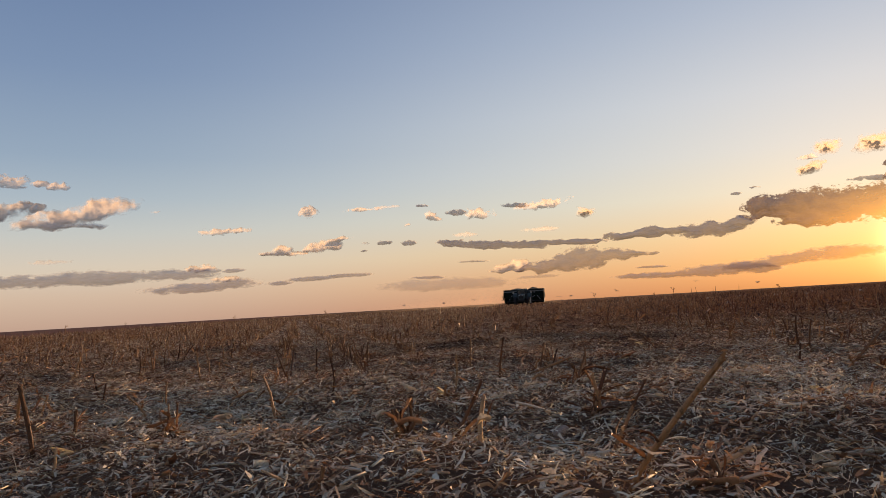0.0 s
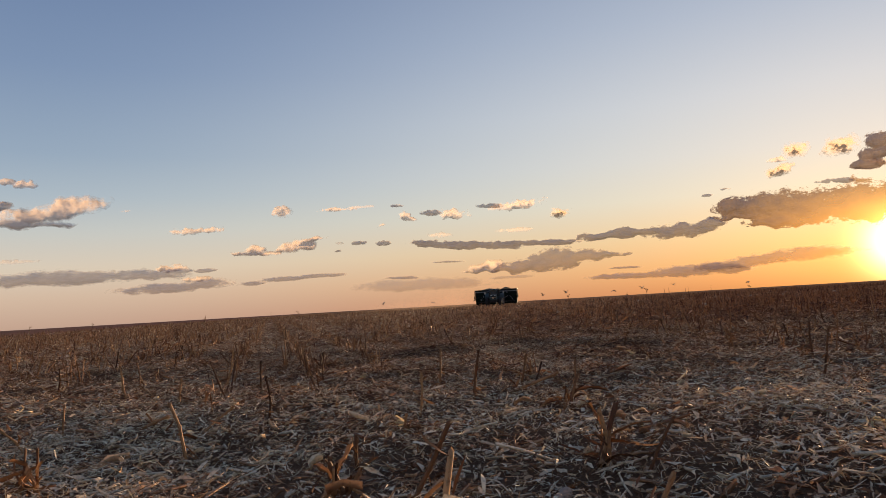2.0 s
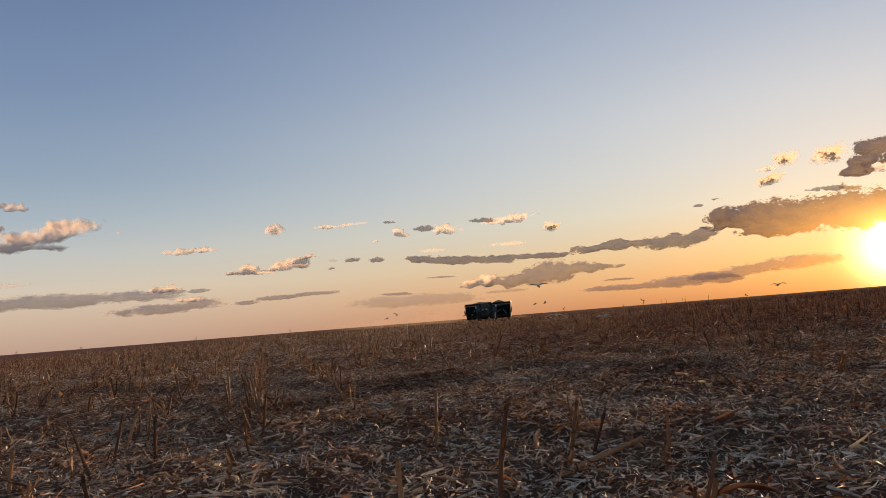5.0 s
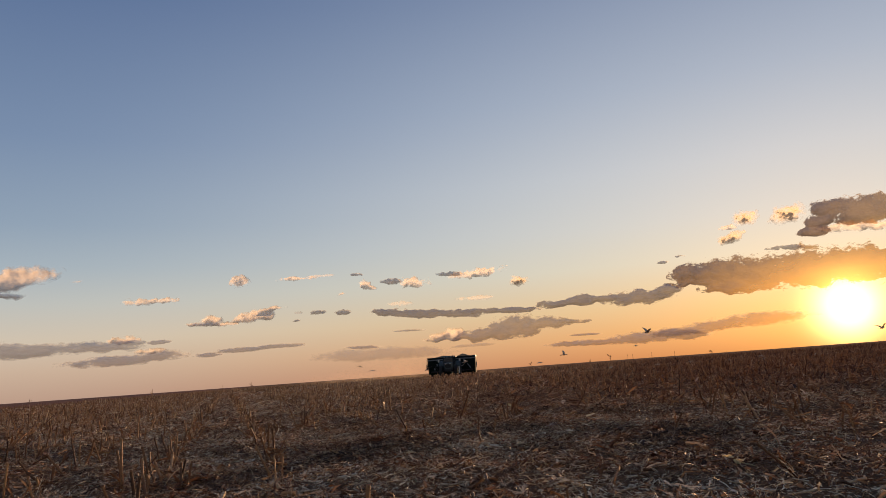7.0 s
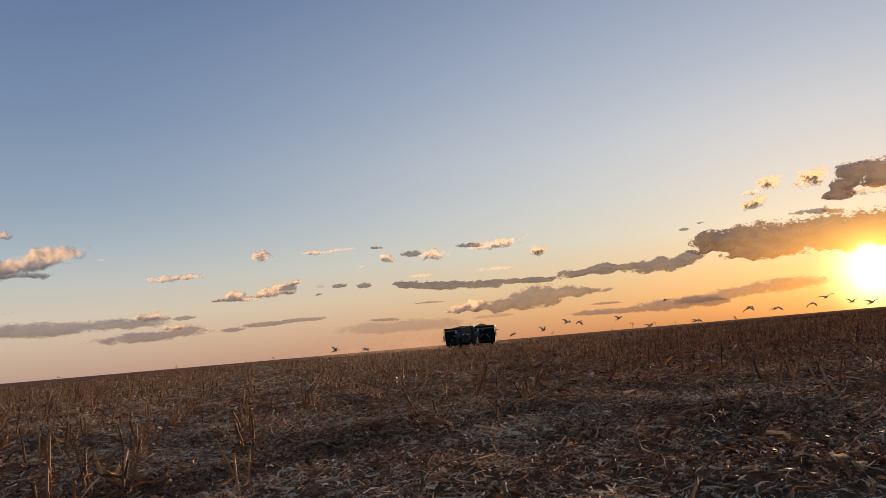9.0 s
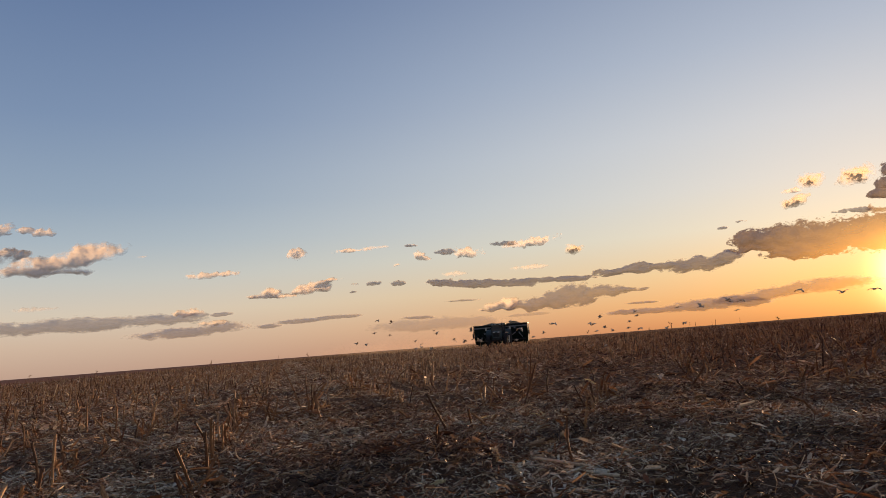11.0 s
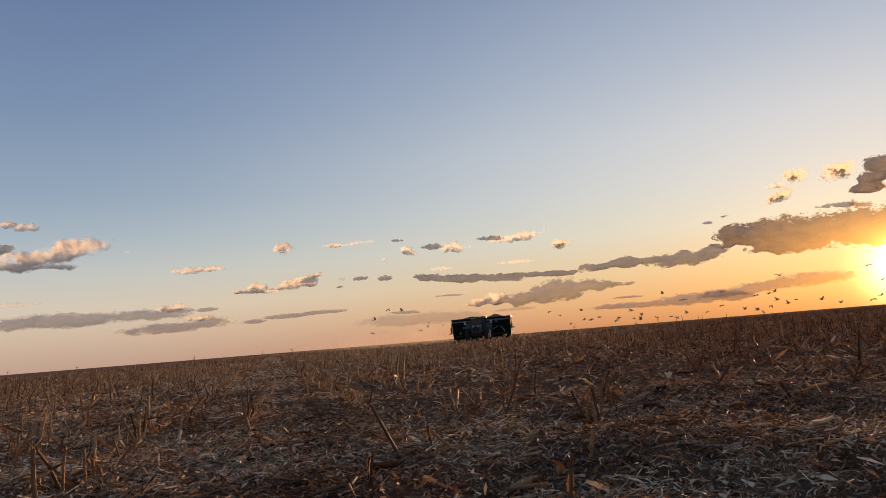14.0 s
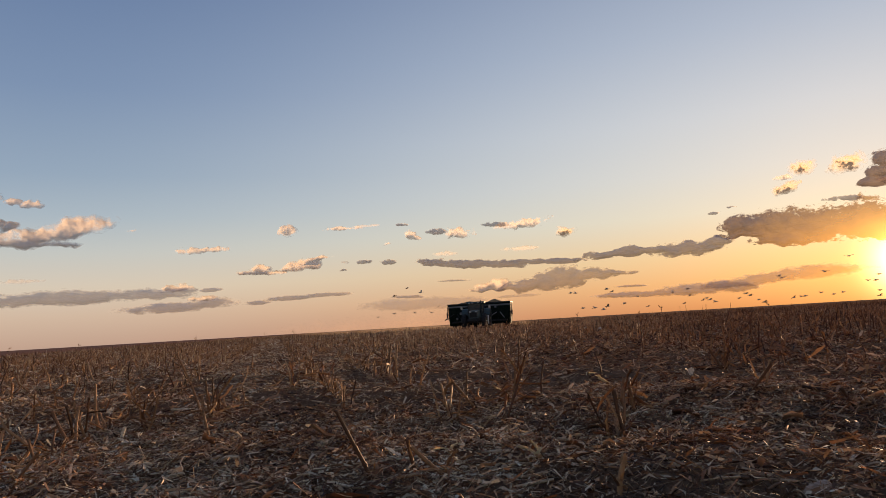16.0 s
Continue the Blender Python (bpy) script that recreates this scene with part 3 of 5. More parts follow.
def stand(x, y):
    """How much of the stubble is left standing: lanes where wheels went are nearly bare."""
    u = x - y * 0.055
    lane = np.ones_like(u)
    for mid, half, left in ((0.35, 1.6, 0.06), (3.9, 0.7, 0.3)):
        lane = np.minimum(lane, np.where(np.abs(u - mid) < half, left, 1.0))
    gap = np.where(np.abs(x - y * ROW_TURN - 2.07) < 0.30, 0.04, 1.0)      # one row is missing
    near = np.clip((y - 3) / 8, 0.25, 1.0)
    far = np.clip((y - 15) / 15, 0, 1)
    patch = 0.5 + 0.5 * np.sin(x * 0.9 + 1.3 * np.sin(y * 0.31)) * np.sin(y * 0.45 + 0.7 * x)
    dense = 1 + 0.35 * np.clip((x - 2.5) / 2, 0, 1)      # thicker stubble on the sun's side
    return (lane + (1 - lane) * far * 0.6) * near * gap * (0.45 + 0.75 * patch) * dense


def row_places(y0, y1, gap, half, spread=2.0, eye=-1.0):
    ys = np.arange(y0, y1, gap)
    reach = spread + half * (y1 - eye) + abs(ROW_TURN) * y1
    lines = np.arange(-math.ceil(reach / ROW), math.ceil(reach / ROW) + 1) * ROW + 0.31
    gx, gy = np.meshgrid(lines, ys)
    gx, gy = gx.ravel(), gy.ravel() + rng.uniform(-gap * 0.45, gap * 0.45, gx.size)
    gx = gx + rng.normal(0, 0.045, gx.size) + gy * ROW_TURN
    keep = (np.abs(gx) < spread + half * (gy - eye)) & (rng.random(gx.size) < stand(gx, gy)) & on_field(gx, gy)
    return gx[keep], gy[keep]


def stubble(name, x, y, tall, thick, sides, leaves, label):
    k = len(x)
    z = lift(x, y)
    high = tall * rng.lognormal(-0.42, 0.55, k).clip(0.2, 1.75)
    lean = np.abs(rng.normal(0, 0.3, k)) + (rng.random(k) < 0.25) * rng.uniform(0.3, 1.1, k)
    yaw = rng.uniform(0, math.tau, k)
    foot = np.stack([x, y, z - 0.02], -1)
    top = foot + np.stack([np.cos(yaw) * np.sin(lean), np.sin(yaw) * np.sin(lean), np.cos(lean)], -1) * high[:, None]
    r = thick * rng.uniform(0.5, 1.35, k)
    out = [prisms(foot, top, r, r * 0.75, sides, rng.normal(0, 0.012, (k, 3)))]
    for n in range(leaves):
        m = rng.random(k) < 0.75
        c = m.sum()
        length, width = rng.uniform(0.05, 0.2, c), thick * rng.uniform(0.6, 2.6, c)
        t = rng.uniform(0.05, 0.95, c)
        p = foot[m] + (top - foot)[m] * t[:, None]
        turn, pitch = rng.uniform(0, math.tau, c), rng.uniform(-0.9, 1.45, c)
        p = p + np.stack([np.cos(turn) * np.cos(pitch), np.sin(turn) * np.cos(pitch), np.sin(pitch)], -1) * (length / 2)[:, None]
        p[:, 2] = np.maximum(p[:, 2], z[m] + 0.02)
        out.append(ribbons(p, length, width, turn, pitch, rng.normal(0, 0.8, c), rng.normal(0.2, 0.4, c), rng.uniform(0, 0.8, c), 3 if leaves > 4 else 2 if leaves > 1 else 1, swing=rng.normal(0, 0.4, c)))
    return stack(name, out, STALK, label, "stubble")


near_x, near_y = row_places(2.0, 15.0, 0.15, 0.66)
single = np.zeros(len(near_x), bool)
single[np.argsort(np.hypot(near_x, near_y - 7.5))[:230]] = True
stubble("maize_stubble", near_x[~single], near_y[~single], 0.20, 0.0085, 4, 5, "broken brown maize stubble with shredded leaves")
x, y = row_places(15.0, 40.0, 0.12, 0.66)
stubble("maize_stubble", x, y, 0.23, 0.010, 4, 3, "rows of standing brown maize stubble")
x, y = row_places(40.0, 125.0, 0.42, 0.66)
stubble("maize_stubble", x, y, 0.26, 0.017, 4, 1, "distant rows of brown maize stubble")


def far_stubble():
    """Beyond the rows that can be told apart: leaves and stalks up to the skyline."""
    x, y = wedge(34000, 105.0, 270.0)
    keep = on_field(x, y)
    x, y = x[keep], y[keep]
    k = len(x)
    high = 0.28 * rng.lognormal(-0.1, 0.35, k)
    place = np.stack([x, y, high / 2 - 0.02], -1)
    strips = ribbons(place, high, rng.uniform(0.02, 0.06, k), rng.uniform(0, math.tau, k), math.pi / 2 + rng.normal(0, 0.35, k), rng.uniform(0, math.tau, k), rng.normal(0, 0.2, k), rng.uniform(0, 0.5, k), 1, 2)
    stack("maize_stubble", [strips], STALK, "far brown maize stubble along the skyline", "stubble")


far_stubble()


# ---- stalks near the path, one by one ----
def stalk_thing(kind):
    """A broken maize stalk: a jointed stem and the shreds of leaf that hang from it."""
    r = np.random.default_rng(100 + kind)
    high = (0.15, 0.22, 0.12, 0.26, 0.17, 0.10)[kind % 6] * r.uniform(0.9, 1.15)
    bm = bmesh.new()
    p, q = Vector((0, 0, -0.03)), None
    lean = Vector((r.normal(0, 0.12), r.normal(0, 0.12), 1))
    steps = 3 if high > 0.18 else 2
    rad = r.uniform(0.006, 0.0105)
    for n in range(steps):
        q = p + lean.normalized() * (high + 0.03) / steps
        rod(bm, p, q, rad, 7, rad * 0.9)
        rod(bm, q - lean * 0.004, q + lean * 0.004, rad * 1.18, 7)
        p, rad = q, rad * 0.9
        lean += Vector((r.normal(0, 0.12), r.normal(0, 0.12), 0))
    for v in bm.verts:
        if v.co.z > q.z - 0.006:
            v.co.z += r.uniform(-0.004, 0.022)
    ob = part("maize_stalk", bm, STALK_ONE, smooth=False)
    for n in range(3 + kind % 2):
        c = 1
        length, width = np.array([r.uniform(0.05, 0.15)]), np.array([r.uniform(0.004, 0.013)])
        yaw, pitch = np.array([r.uniform(0, math.tau)]), np.array([r.uniform(-1.15, 1.1)])
        base = np.array([[0, 0, r.uniform(0.03, high * 0.9)]])
        ahead = np.stack([np.cos(yaw) * np.cos(pitch), np.sin(yaw) * np.cos(pitch), np.sin(pitch)], -1)
        place = base + ahead * length[:, None] / 2
        place[:, 2] = np.maximum(place[:, 2], 0.025)
        v, f = ribbons(place, length, width, yaw, pitch, r.normal(0, 0.7, 1), r.normal(0.12, 0.22, 1), r.uniform(0.2, 0.9, 1), 5, 3, r.normal(0, 0.25, 1))
        joined("leaf", v.tolist(), f.tolist(), LEAF_ONE, ob, True)
    tagged(ob, "broken brown maize stalk with dry torn leaves standing in the field", "stalk", "maize stalks")
    return ob


def plant_stalks():
    made = [stalk_thing(k) for k in range(10)]
    first = iter(made)
    for x, y in zip(near_x[single].tolist(), near_y[single].tolist()):
        m = pose(x, y, float(lift(x, y)), random.gauss(0, 17), random.gauss(0, 17), random.uniform(0, 360))
        ob = next(first, None)
        if ob is not None:
            ob.matrix_basis = m
        else:
            copy_thing(random.choice(made), m)


plant_stalks()


def stalk_at(x, y, across, high, ahead=None, girth=1.0):
    """A single stalk whose tip stands so far across and above its foot, with leaves torn off and hanging."""
    r = random.Random(int(x * 997 + y * 131))
    tip = Vector((across, r.uniform(-0.1, 0.1) * high if ahead is None else ahead, high))
    long = tip.length
    bm = bmesh.new()
    rad, knots = girth * r.uniform(0.0065, 0.0095) * (1.2 if long > 0.3 else 1.0), 2 + int(long / 0.11)
    bow = Vector((r.gauss(0, 1), r.gauss(0, 1), 0)) * long * 0.03
    pts = [tip * (k / knots) + bow * math.sin(math.pi * k / knots) + Vector((0, 0, -0.02 if k == 0 else 0)) for k in range(knots + 1)]
    for p, q in zip(pts, pts[1:]):
        rod(bm, p, q, rad, 8, rad * 0.93)
        d = (q - p).normalized() * 0.005
        rod(bm, q - d, q + d, rad * 1.15, 8)
        rad *= 0.95
    end = pts[-1]
    for v in bm.verts:
        if (v.co - end).length < rad * 1.6:
            v.co += tip.normalized() * r.uniform(-0.004, 0.03)
    stalk = part("maize_stalk", bm, STALK_ONE, at=pose(x, y, float(lift(x, y))))
    g = np.random.default_rng(int(abs(x) * 991 + y * 77))
    for k in range(r.randint(4, 7)):
        length, width = np.array([g.uniform(0.04, 0.12)]), np.array([g.uniform(0.003, 0.010)])
        yaw, pitch = np.array([g.uniform(0, math.tau)]), np.array([g.uniform(-0.9, 1.0)])
        base = np.array([list(tip * r.uniform(0.0, 0.6))]) + [[0, 0, 0.015]]
        forth = np.stack([np.cos(yaw) * np.cos(pitch), np.sin(yaw) * np.cos(pitch), np.sin(pitch)], -1)
        place = base + forth * length[:, None] / 2
        place[:, 2] = np.maximum(place[:, 2], 0.02)
        v, f = ribbons(place, length, width, yaw, pitch, g.normal(0, 0.7, 1), g.normal(0.12, 0.22, 1), g.uniform(0.2, 0.9, 1), 6, 3, g.normal(0, 0.25, 1))
        joined("leaf", v.tolist(), f.tolist(), LEAF_ONE, stalk, True)
    tagged(stalk, "long leaning brown maize stalk with torn leaves" if abs(across) > high * 0.5 else "upright broken maize stalk with torn leaves", "stalk", "maize stalks")


stalk_at(-2.13, 2.42, -0.04, 0.30)
stalk_at(-1.99, 5.12, 0.01, 0.16)
stalk_at(-1.09, 3.94, 0.01, 0.23)
stalk_at(-2.86, 4.42, 0.03, 0.13)
stalk_at(-1.81, 4.02, 0.15, 0.06)
stalk_at(-2.20, 2.88, 0.01, 0.11)
stalk_at(-0.24, 2.22, 0.12, 0.22)
stalk_at(0.01, 4.33, 0.04, 0.28)
stalk_at(0.18, 4.61, 0.34, 0.12)
stalk_at(0.41, 2.54, -0.02, 0.17)
stalk_at(-0.44, 2.72, -0.01, 0.14)
stalk_at(-0.29, 3.98, 0.02, 0.20)
stalk_at(0.66, 4.77, 0.01, 0.17)
stalk_at(-0.53, 2.61, 0.00, 0.08)
stalk_at(-0.59, 1.31, 0.01, 0.06)
stalk_at(-0.33, 3.41, 0.01, 0.07)
stalk_at(-1.73, 7.94, -0.04, 0.25)
stalk_at(0.25, 1.11, 0.15, 0.35, -0.36, 0.75)
stalk_at(0.50, 1.29, 0.11, 0.06)
stalk_at(0.51, 1.11, -0.03, 0.07)
stalk_at(0.32, 1.76, 0.08, 0.14)
stalk_at(2.44, 4.41, 0.24, 0.24)
stalk_at(2.21, 4.71, 0.02, 0.11)
stalk_at(-1.47, 12.11, -0.26, 0.12)
stalk_at(-1.56, 12.78, -0.17, 0.44)
stalk_at(-2.04, 12.29, -0.01, 0.29)
stalk_at(-2.82, 12.93, 0.01, 0.21)
stalk_at(-2.98, 11.95, 0.03, 0.23)
stalk_at(-3.37, 12.25, 0.00, 0.25)
stalk_at(-3.41, 13.03, 0.00, 0.18)
stalk_at(-5.50, 15.21, 0.00, 0.23)
stalk_at(-3.40, 12.55, 0.01, 0.12)
stalk_at(-1.78, 11.26, -0.19, 0.18)
stalk_at(-4.14, 15.26, -0.17, 0.17)
stalk_at(-2.20, 13.35, 0.17, 0.19)
stalk_at(-3.98, 14.56, 0.01, 0.18)
stalk_at(-0.14, 9.40, 0.01, 0.12)
stalk_at(-0.11, 10.35, -0.11, 0.23)
stalk_at(0.17, 10.21, -0.11, 0.10)
stalk_at(0.56, 13.11, -0.11, 0.06)
stalk_at(0.71, 14.55, 0.05, 0.36)
stalk_at(0.91, 10.92, -0.04, 0.19)
stalk_at(0.73, 12.55, 0.02, 0.23)
stalk_at(0.04, 10.33, -0.02, 0.11)
stalk_at(0.24, 12.51, 0.01, 0.20)
stalk_at(0.31, 12.16, -0.15, 0.20)
stalk_at(0.65, 9.88, 0.02, 0.09)
stalk_at(2.01, 11.16, -0.05, 0.08)
stalk_at(2.09, 12.36, 0.04, 0.15)
stalk_at(1.88, 9.76, -0.05, 0.05)
stalk_at(2.51, 14.54, 0.01, 0.24)
stalk_at(1.51, 10.06, -0.08, 0.03)
stalk_at(-0.21, 5.30, 0.02, 0.26)
stalk_at(-1.53, 5.51, 0.01, 0.20)
stalk_at(0.34, 5.05, 0.05, 0.20)
stalk_at(1.57, 6.22, -0.17, 0.16)
stalk_at(0.42, 5.00, 0.06, 0.15)
stalk_at(-2.23, 9.58, -0.03, 0.20)
stalk_at(-3.10, 10.10, -0.01, 0.20)
stalk_at(-1.50, 7.07, -0.02, 0.16)
stalk_at(0.79, 6.67, 0.04, 0.07)
stalk_at(-1.93, 7.98, -0.02, 0.22)
stalk_at(-1.89, 7.91, -0.01, 0.29)


def clump_at(x, y, high):
    """A maize plant broken off low: several splayed stems and a tangle of hanging leaves."""
    g = np.random.default_rng(int(abs(x) * 883 + y * 41))
    plant = new("maize_clump")
    plant.matrix_basis = pose(x, y, float(lift(x, y)))
    tips = []
    for k in range(int(g.integers(3, 6))):
        tall = high * g.uniform(0.45, 1.0)
        tip = Vector((g.normal(0, 0.3) * tall, g.normal(0, 0.25) * tall, tall))
        foot = Vector((g.normal(0, 0.025), g.normal(0, 0.025), -0.02))
        knee = foot + (tip - foot) * 0.5 + Vector((g.normal(0, 0.012), g.normal(0, 0.012), 0))
        rad = g.uniform(0.004, 0.0095)
        bm = rod(bmesh.new(), foot, knee, rad, 7, rad * 0.92)
        rod(bm, knee - (knee - foot).normalized() * 0.004, knee + (tip - knee).normalized() * 0.004, rad * 1.15, 7)
        rod(bm, knee, tip, rad * 0.92, 7, rad * 0.8)
        for v in bm.verts:
            if (v.co - tip).length < rad * 1.5:
                v.co.z += g.uniform(-0.006, 0.02)
        part("stem", bm, STALK_ONE, plant)
        tips.append((foot, tip))
    for k in range(int(g.integers(11, 17))):
        foot, tip = tips[int(g.integers(0, len(tips)))]
        length, width = np.array([g.uniform(0.35, 0.85) * max(high, 0.18)]), np.array([g.uniform(0.005, 0.017)])
        yaw, pitch = np.array([g.uniform(0, math.tau)]), np.array([g.uniform(-0.9, 1.3)])
        forth = np.stack([np.cos(yaw) * np.cos(pitch), np.sin(yaw) * np.cos(pitch), np.sin(pitch)], -1)
        place = np.array([list(foot + (tip - foot) * float(g.uniform(0.05, 0.75)))]) + forth * length[:, None] / 2
        place[:, 2] = np.maximum(place[:, 2], 0.03)
        v, f = ribbons(place, length, width, yaw, pitch, g.normal(0, 0.7, 1), g.normal(0.25, 0.25, 1), g.uniform(0.2, 0.9, 1), 7, 3, g.normal(0, 0.3, 1))
        joined("leaf", v.tolist(), f.tolist(), LEAF_ONE, plant, True)
    tagged(plant, "broken maize clump with splayed stems and hanging dry leaves", "stalk", "maize clumps")


clump_at(0.50, 3.88, 0.22)
clump_at(0.40, 2.54, 0.22)
clump_at(-0.43, 2.32, 0.16)
clump_at(-1.57, 2.61, 0.17)
clump_at(0.45, 5.45, 0.18)
clump_at(0.52, 12.45, 0.33)
clump_at(0.87, 11.00, 0.22)
clump_at(-1.45, 12.70, 0.36)
clump_at(-1.75, 12.35, 0.26)
clump_at(1.09, 11.60, 0.24)
clump_at(2.40, 13.86, 0.26)
clump_at(-1.45, 15.03, 0.34)
clump_at(-1.50, 7.90, 0.17)
clump_at(0.14, 11.85, 0.24)


# ---- bits that stand out on the straw ----
def maize_cob(x, y):
    """A stripped cob, with rows of empty sockets."""
    r = random.Random(int(x * 313 + y * 71))
    bm = bmesh.new()
    long, seg, rings = r.uniform(0.06, 0.12), 14, 12
    rows = []
    for k in range(rings + 1):
        u = k / rings
        rad = 0.017 * math.sqrt(max(0.02, 1 - (2 * u - 1) ** 4)) * (1 - 0.25 * u)
        rows.append([bm.verts.new((long * (u - 0.5), rad * (1 + 0.14 * ((a + k) % 2)) * math.cos(a * math.tau / seg), rad * (1 + 0.14 * ((a + k) % 2)) * math.sin(a * math.tau / seg))) for a in range(seg)])
    for p, q in zip(rows, rows[1:]):
        for a in range(seg):
            bm.faces.new((p[a], q[a], q[(a + 1) % seg], p[(a + 1) % seg]))
    bm.faces.new(rows[0]), bm.faces.new(rows[-1][::-1])
    ob = part("maize_cob", bm, COB, at=pose(x, y, float(lift(x, y)) + 0.035, r.uniform(0, 90), r.gauss(0, 8), r.uniform(0, 360)))
    tagged(ob, "pale stripped maize cob lying on the straw", "cob", "maize cobs")


def husk(x, y):
    """A husk: a stub of shank with three or four pale curled bracts."""
    g = np.random.default_rng(int(abs(x) * 771 + y * 57))
    bm = rod(bmesh.new(), (-0.012, 0, 0.012), (0.012, 0, 0.014), 0.008, 7)
    ob = part("maize_husk", bm, STALK_ONE, at=pose(x, y, float(lift(x, y)) + 0.022, 0, 0, float(g.uniform(0, 360))))
    for k in range(4):
        length, width = np.array([g.uniform(0.05, 0.10)]), np.array([g.uniform(0.007, 0.014)])
        yaw, pitch = np.array([g.normal(0, 0.5)]), np.array([g.normal(0.1, 0.25)])
        ahead = np.stack([np.cos(yaw) * np.cos(pitch), np.sin(yaw) * np.cos(pitch), np.sin(pitch)], -1)
        v, f = ribbons(ahead * length[:, None] / 2 + [[0, 0, 0.012]], length, width, yaw, pitch, g.normal(0, 0.6, 1), g.normal(0.2, 0.15, 1), g.uniform(0.5, 1.0, 1), 6, 4, g.normal(0, 0.2, 1))
        joined("bract", v.tolist(), f.tolist(), HUSK, ob, True)
    tagged(ob, "pale yellow curled maize husk on the straw", "husk", "maize husks")


maize_cob(0.19, 2.11)
maize_cob(0.21, 2.15)
husk(1.49, 6.72)
husk(-1.88, 2.29)
husk(-2.44, 3.01)
husk(0.47, 10.32)
husk(0.51, 13.03)
husk(1.52, 6.79)
husk(1.51, 2.94)
maize_cob(1.47, 4.40)
husk(1.23, 12.93)
husk(1.31, 14.23)
husk(0.16, 10.53)
husk(-0.88, 6.11)
husk(-1.52, 6.33)
maize_cob(1.13, 9.70)
husk(-1.39, 3.08)
husk(-0.32, 3.43)
maize_cob(1.43, 4.14)
husk(-0.13, 8.64)


# ---- clouds: far behind all else ----
def cloud(kind, lobes, sun_glow=None):
    """A bank of cloud seen from its side: one bulging sheet, dense where its lobes lie, with flat bases and heaped
    tops.
    Each lobe: azimuth, elevation, width, height and tilt, in degrees; the last argument: from which to which azimuth,
    and from which height down to which, the bank thins and takes the sun's glow into its tint."""
    lo, hi = min(l[0] - l[2] * 0.75 for l in lobes), max(l[0] + l[2] * 0.75 for l in lobes)
    bot, top = min(l[1] - l[3] * 1.1 - l[2] * abs(math.sin(radians(l[4]))) / 2 for l in lobes), max(l[1] + l[3] * 1.3 + l[2] * abs(math.sin(radians(l[4]))) / 2 for l in lobes)
    r = np.random.default_rng(int(abs(lo) * 100 + top * 1000))
    reach = 3300 + r.uniform(0, 500)
    nx, nz = int(min(170, max(24, (hi - lo) * 16))), int(min(60, max(18, (top - bot) * 16)))
    az, el = np.meshgrid(np.linspace(lo, hi, nx), np.linspace(bot, top, nz))
    calm = 0.35 if kind in "hfv" else 1.0
    dens, side_shade = np.full(az.shape, -3.0), np.full(az.shape, -3.0)
    size = max(0.35, min(1.2, max(l[3] for l in lobes)))
    sway, rise = np.zeros_like(az), np.zeros_like(az)
    for k in range(9):      # uneven outline
        lam, turn, ph, ph2 = size * r.uniform(0.4, 2.0), r.uniform(0, math.tau), r.uniform(0, math.tau), r.uniform(0, math.tau)
        wave = (az * math.cos(turn) + el * math.sin(turn)) * math.tau / lam
        sway, rise = sway + calm * 0.055 * lam * np.sin(wave + ph), rise + calm * 0.02 * lam * np.sin(wave + ph2)
    heap = sum(np.sin(az * math.tau / (size * w) + r.uniform(0, math.tau)) for w in (0.9, 1.7, 3.3, 5.9)) * 0.045 * calm
    for a, e, w, h, tilt in lobes:
        ct, st = math.cos(radians(tilt)), math.sin(radians(tilt))
        u = ((az + sway - a) * ct + (el + rise - e) * st) / (w / 2)
        v = ((el + rise - e) * ct - (az + sway - a) * st) / (h / 2)
        v = np.where(v > 0, v * (0.95 + heap), v * 1.25)
        here = 0.75 - 0.55 * v - 0.30 * u - 0.35 * u * u
        side_shade = np.where(np.abs(u) + np.abs(v) < 3, np.maximum(side_shade, here), side_shade)      # shade put into the mask: dark base and far side, bright crown sunwards
        dens = np.logaddexp(dens * 6, (1.08 - 0.85 * np.abs(u / 1.12) ** 2.4 - 0.85 * np.abs(v) ** 2.0) * 6) / 6
    thick = reach * math.tan(radians(max(l[3] for l in lobes)))
    bulge = np.sqrt(np.clip(dens + 0.4, 0, 1.4)) * thick * 0.6
    ar, er = np.radians(az), np.radians(el)
    ahead = np.stack([np.sin(ar) * np.cos(er), np.cos(ar) * np.cos(er), np.sin(er)], -1)
    pts = np.array([0.0, 4.0, 0.6]) + ahead * (reach - bulge)[..., None]
    keep = dens > -1.1
    i, j = np.meshgrid(np.arange(nz - 1), np.arange(nx - 1), indexing="ij")
    q = (i * nx + j).ravel()
    quads = np.stack([q, q + 1, q + nx + 1, q + nx], -1)
    quads = quads[keep.ravel()[quads].any(1)]
    used, quads = np.unique(quads, return_inverse=True)
    ob = arrays_to_mesh("cloud", pts.reshape(-1, 3)[used], quads.reshape(-1, 4), CLOUDS[kind], True)
    ob.data.attributes.new("vapour", "FLOAT", "POINT").data.foreach_set("value", dens.ravel()[used].astype(np.float32))
    ob.data.attributes.new("side_shade", "FLOAT", "POINT").data.foreach_set("value", side_shade.ravel()[used].astype(np.float32))
    # The sun's glow painted over the bank, growing sunwards and downwards.
    glow_share = np.zeros_like(az)
    if sun_glow:
        a0, a1, e0, e1 = sun_glow
        glow_share = np.clip((az - a0) / (a1 - a0), 0, 1) * 0.55 + np.clip((az - a0) / (a1 - a0), 0, 1) ** 0.5 * np.clip((e0 - el) / (e0 - e1), 0, 1) * 0.6
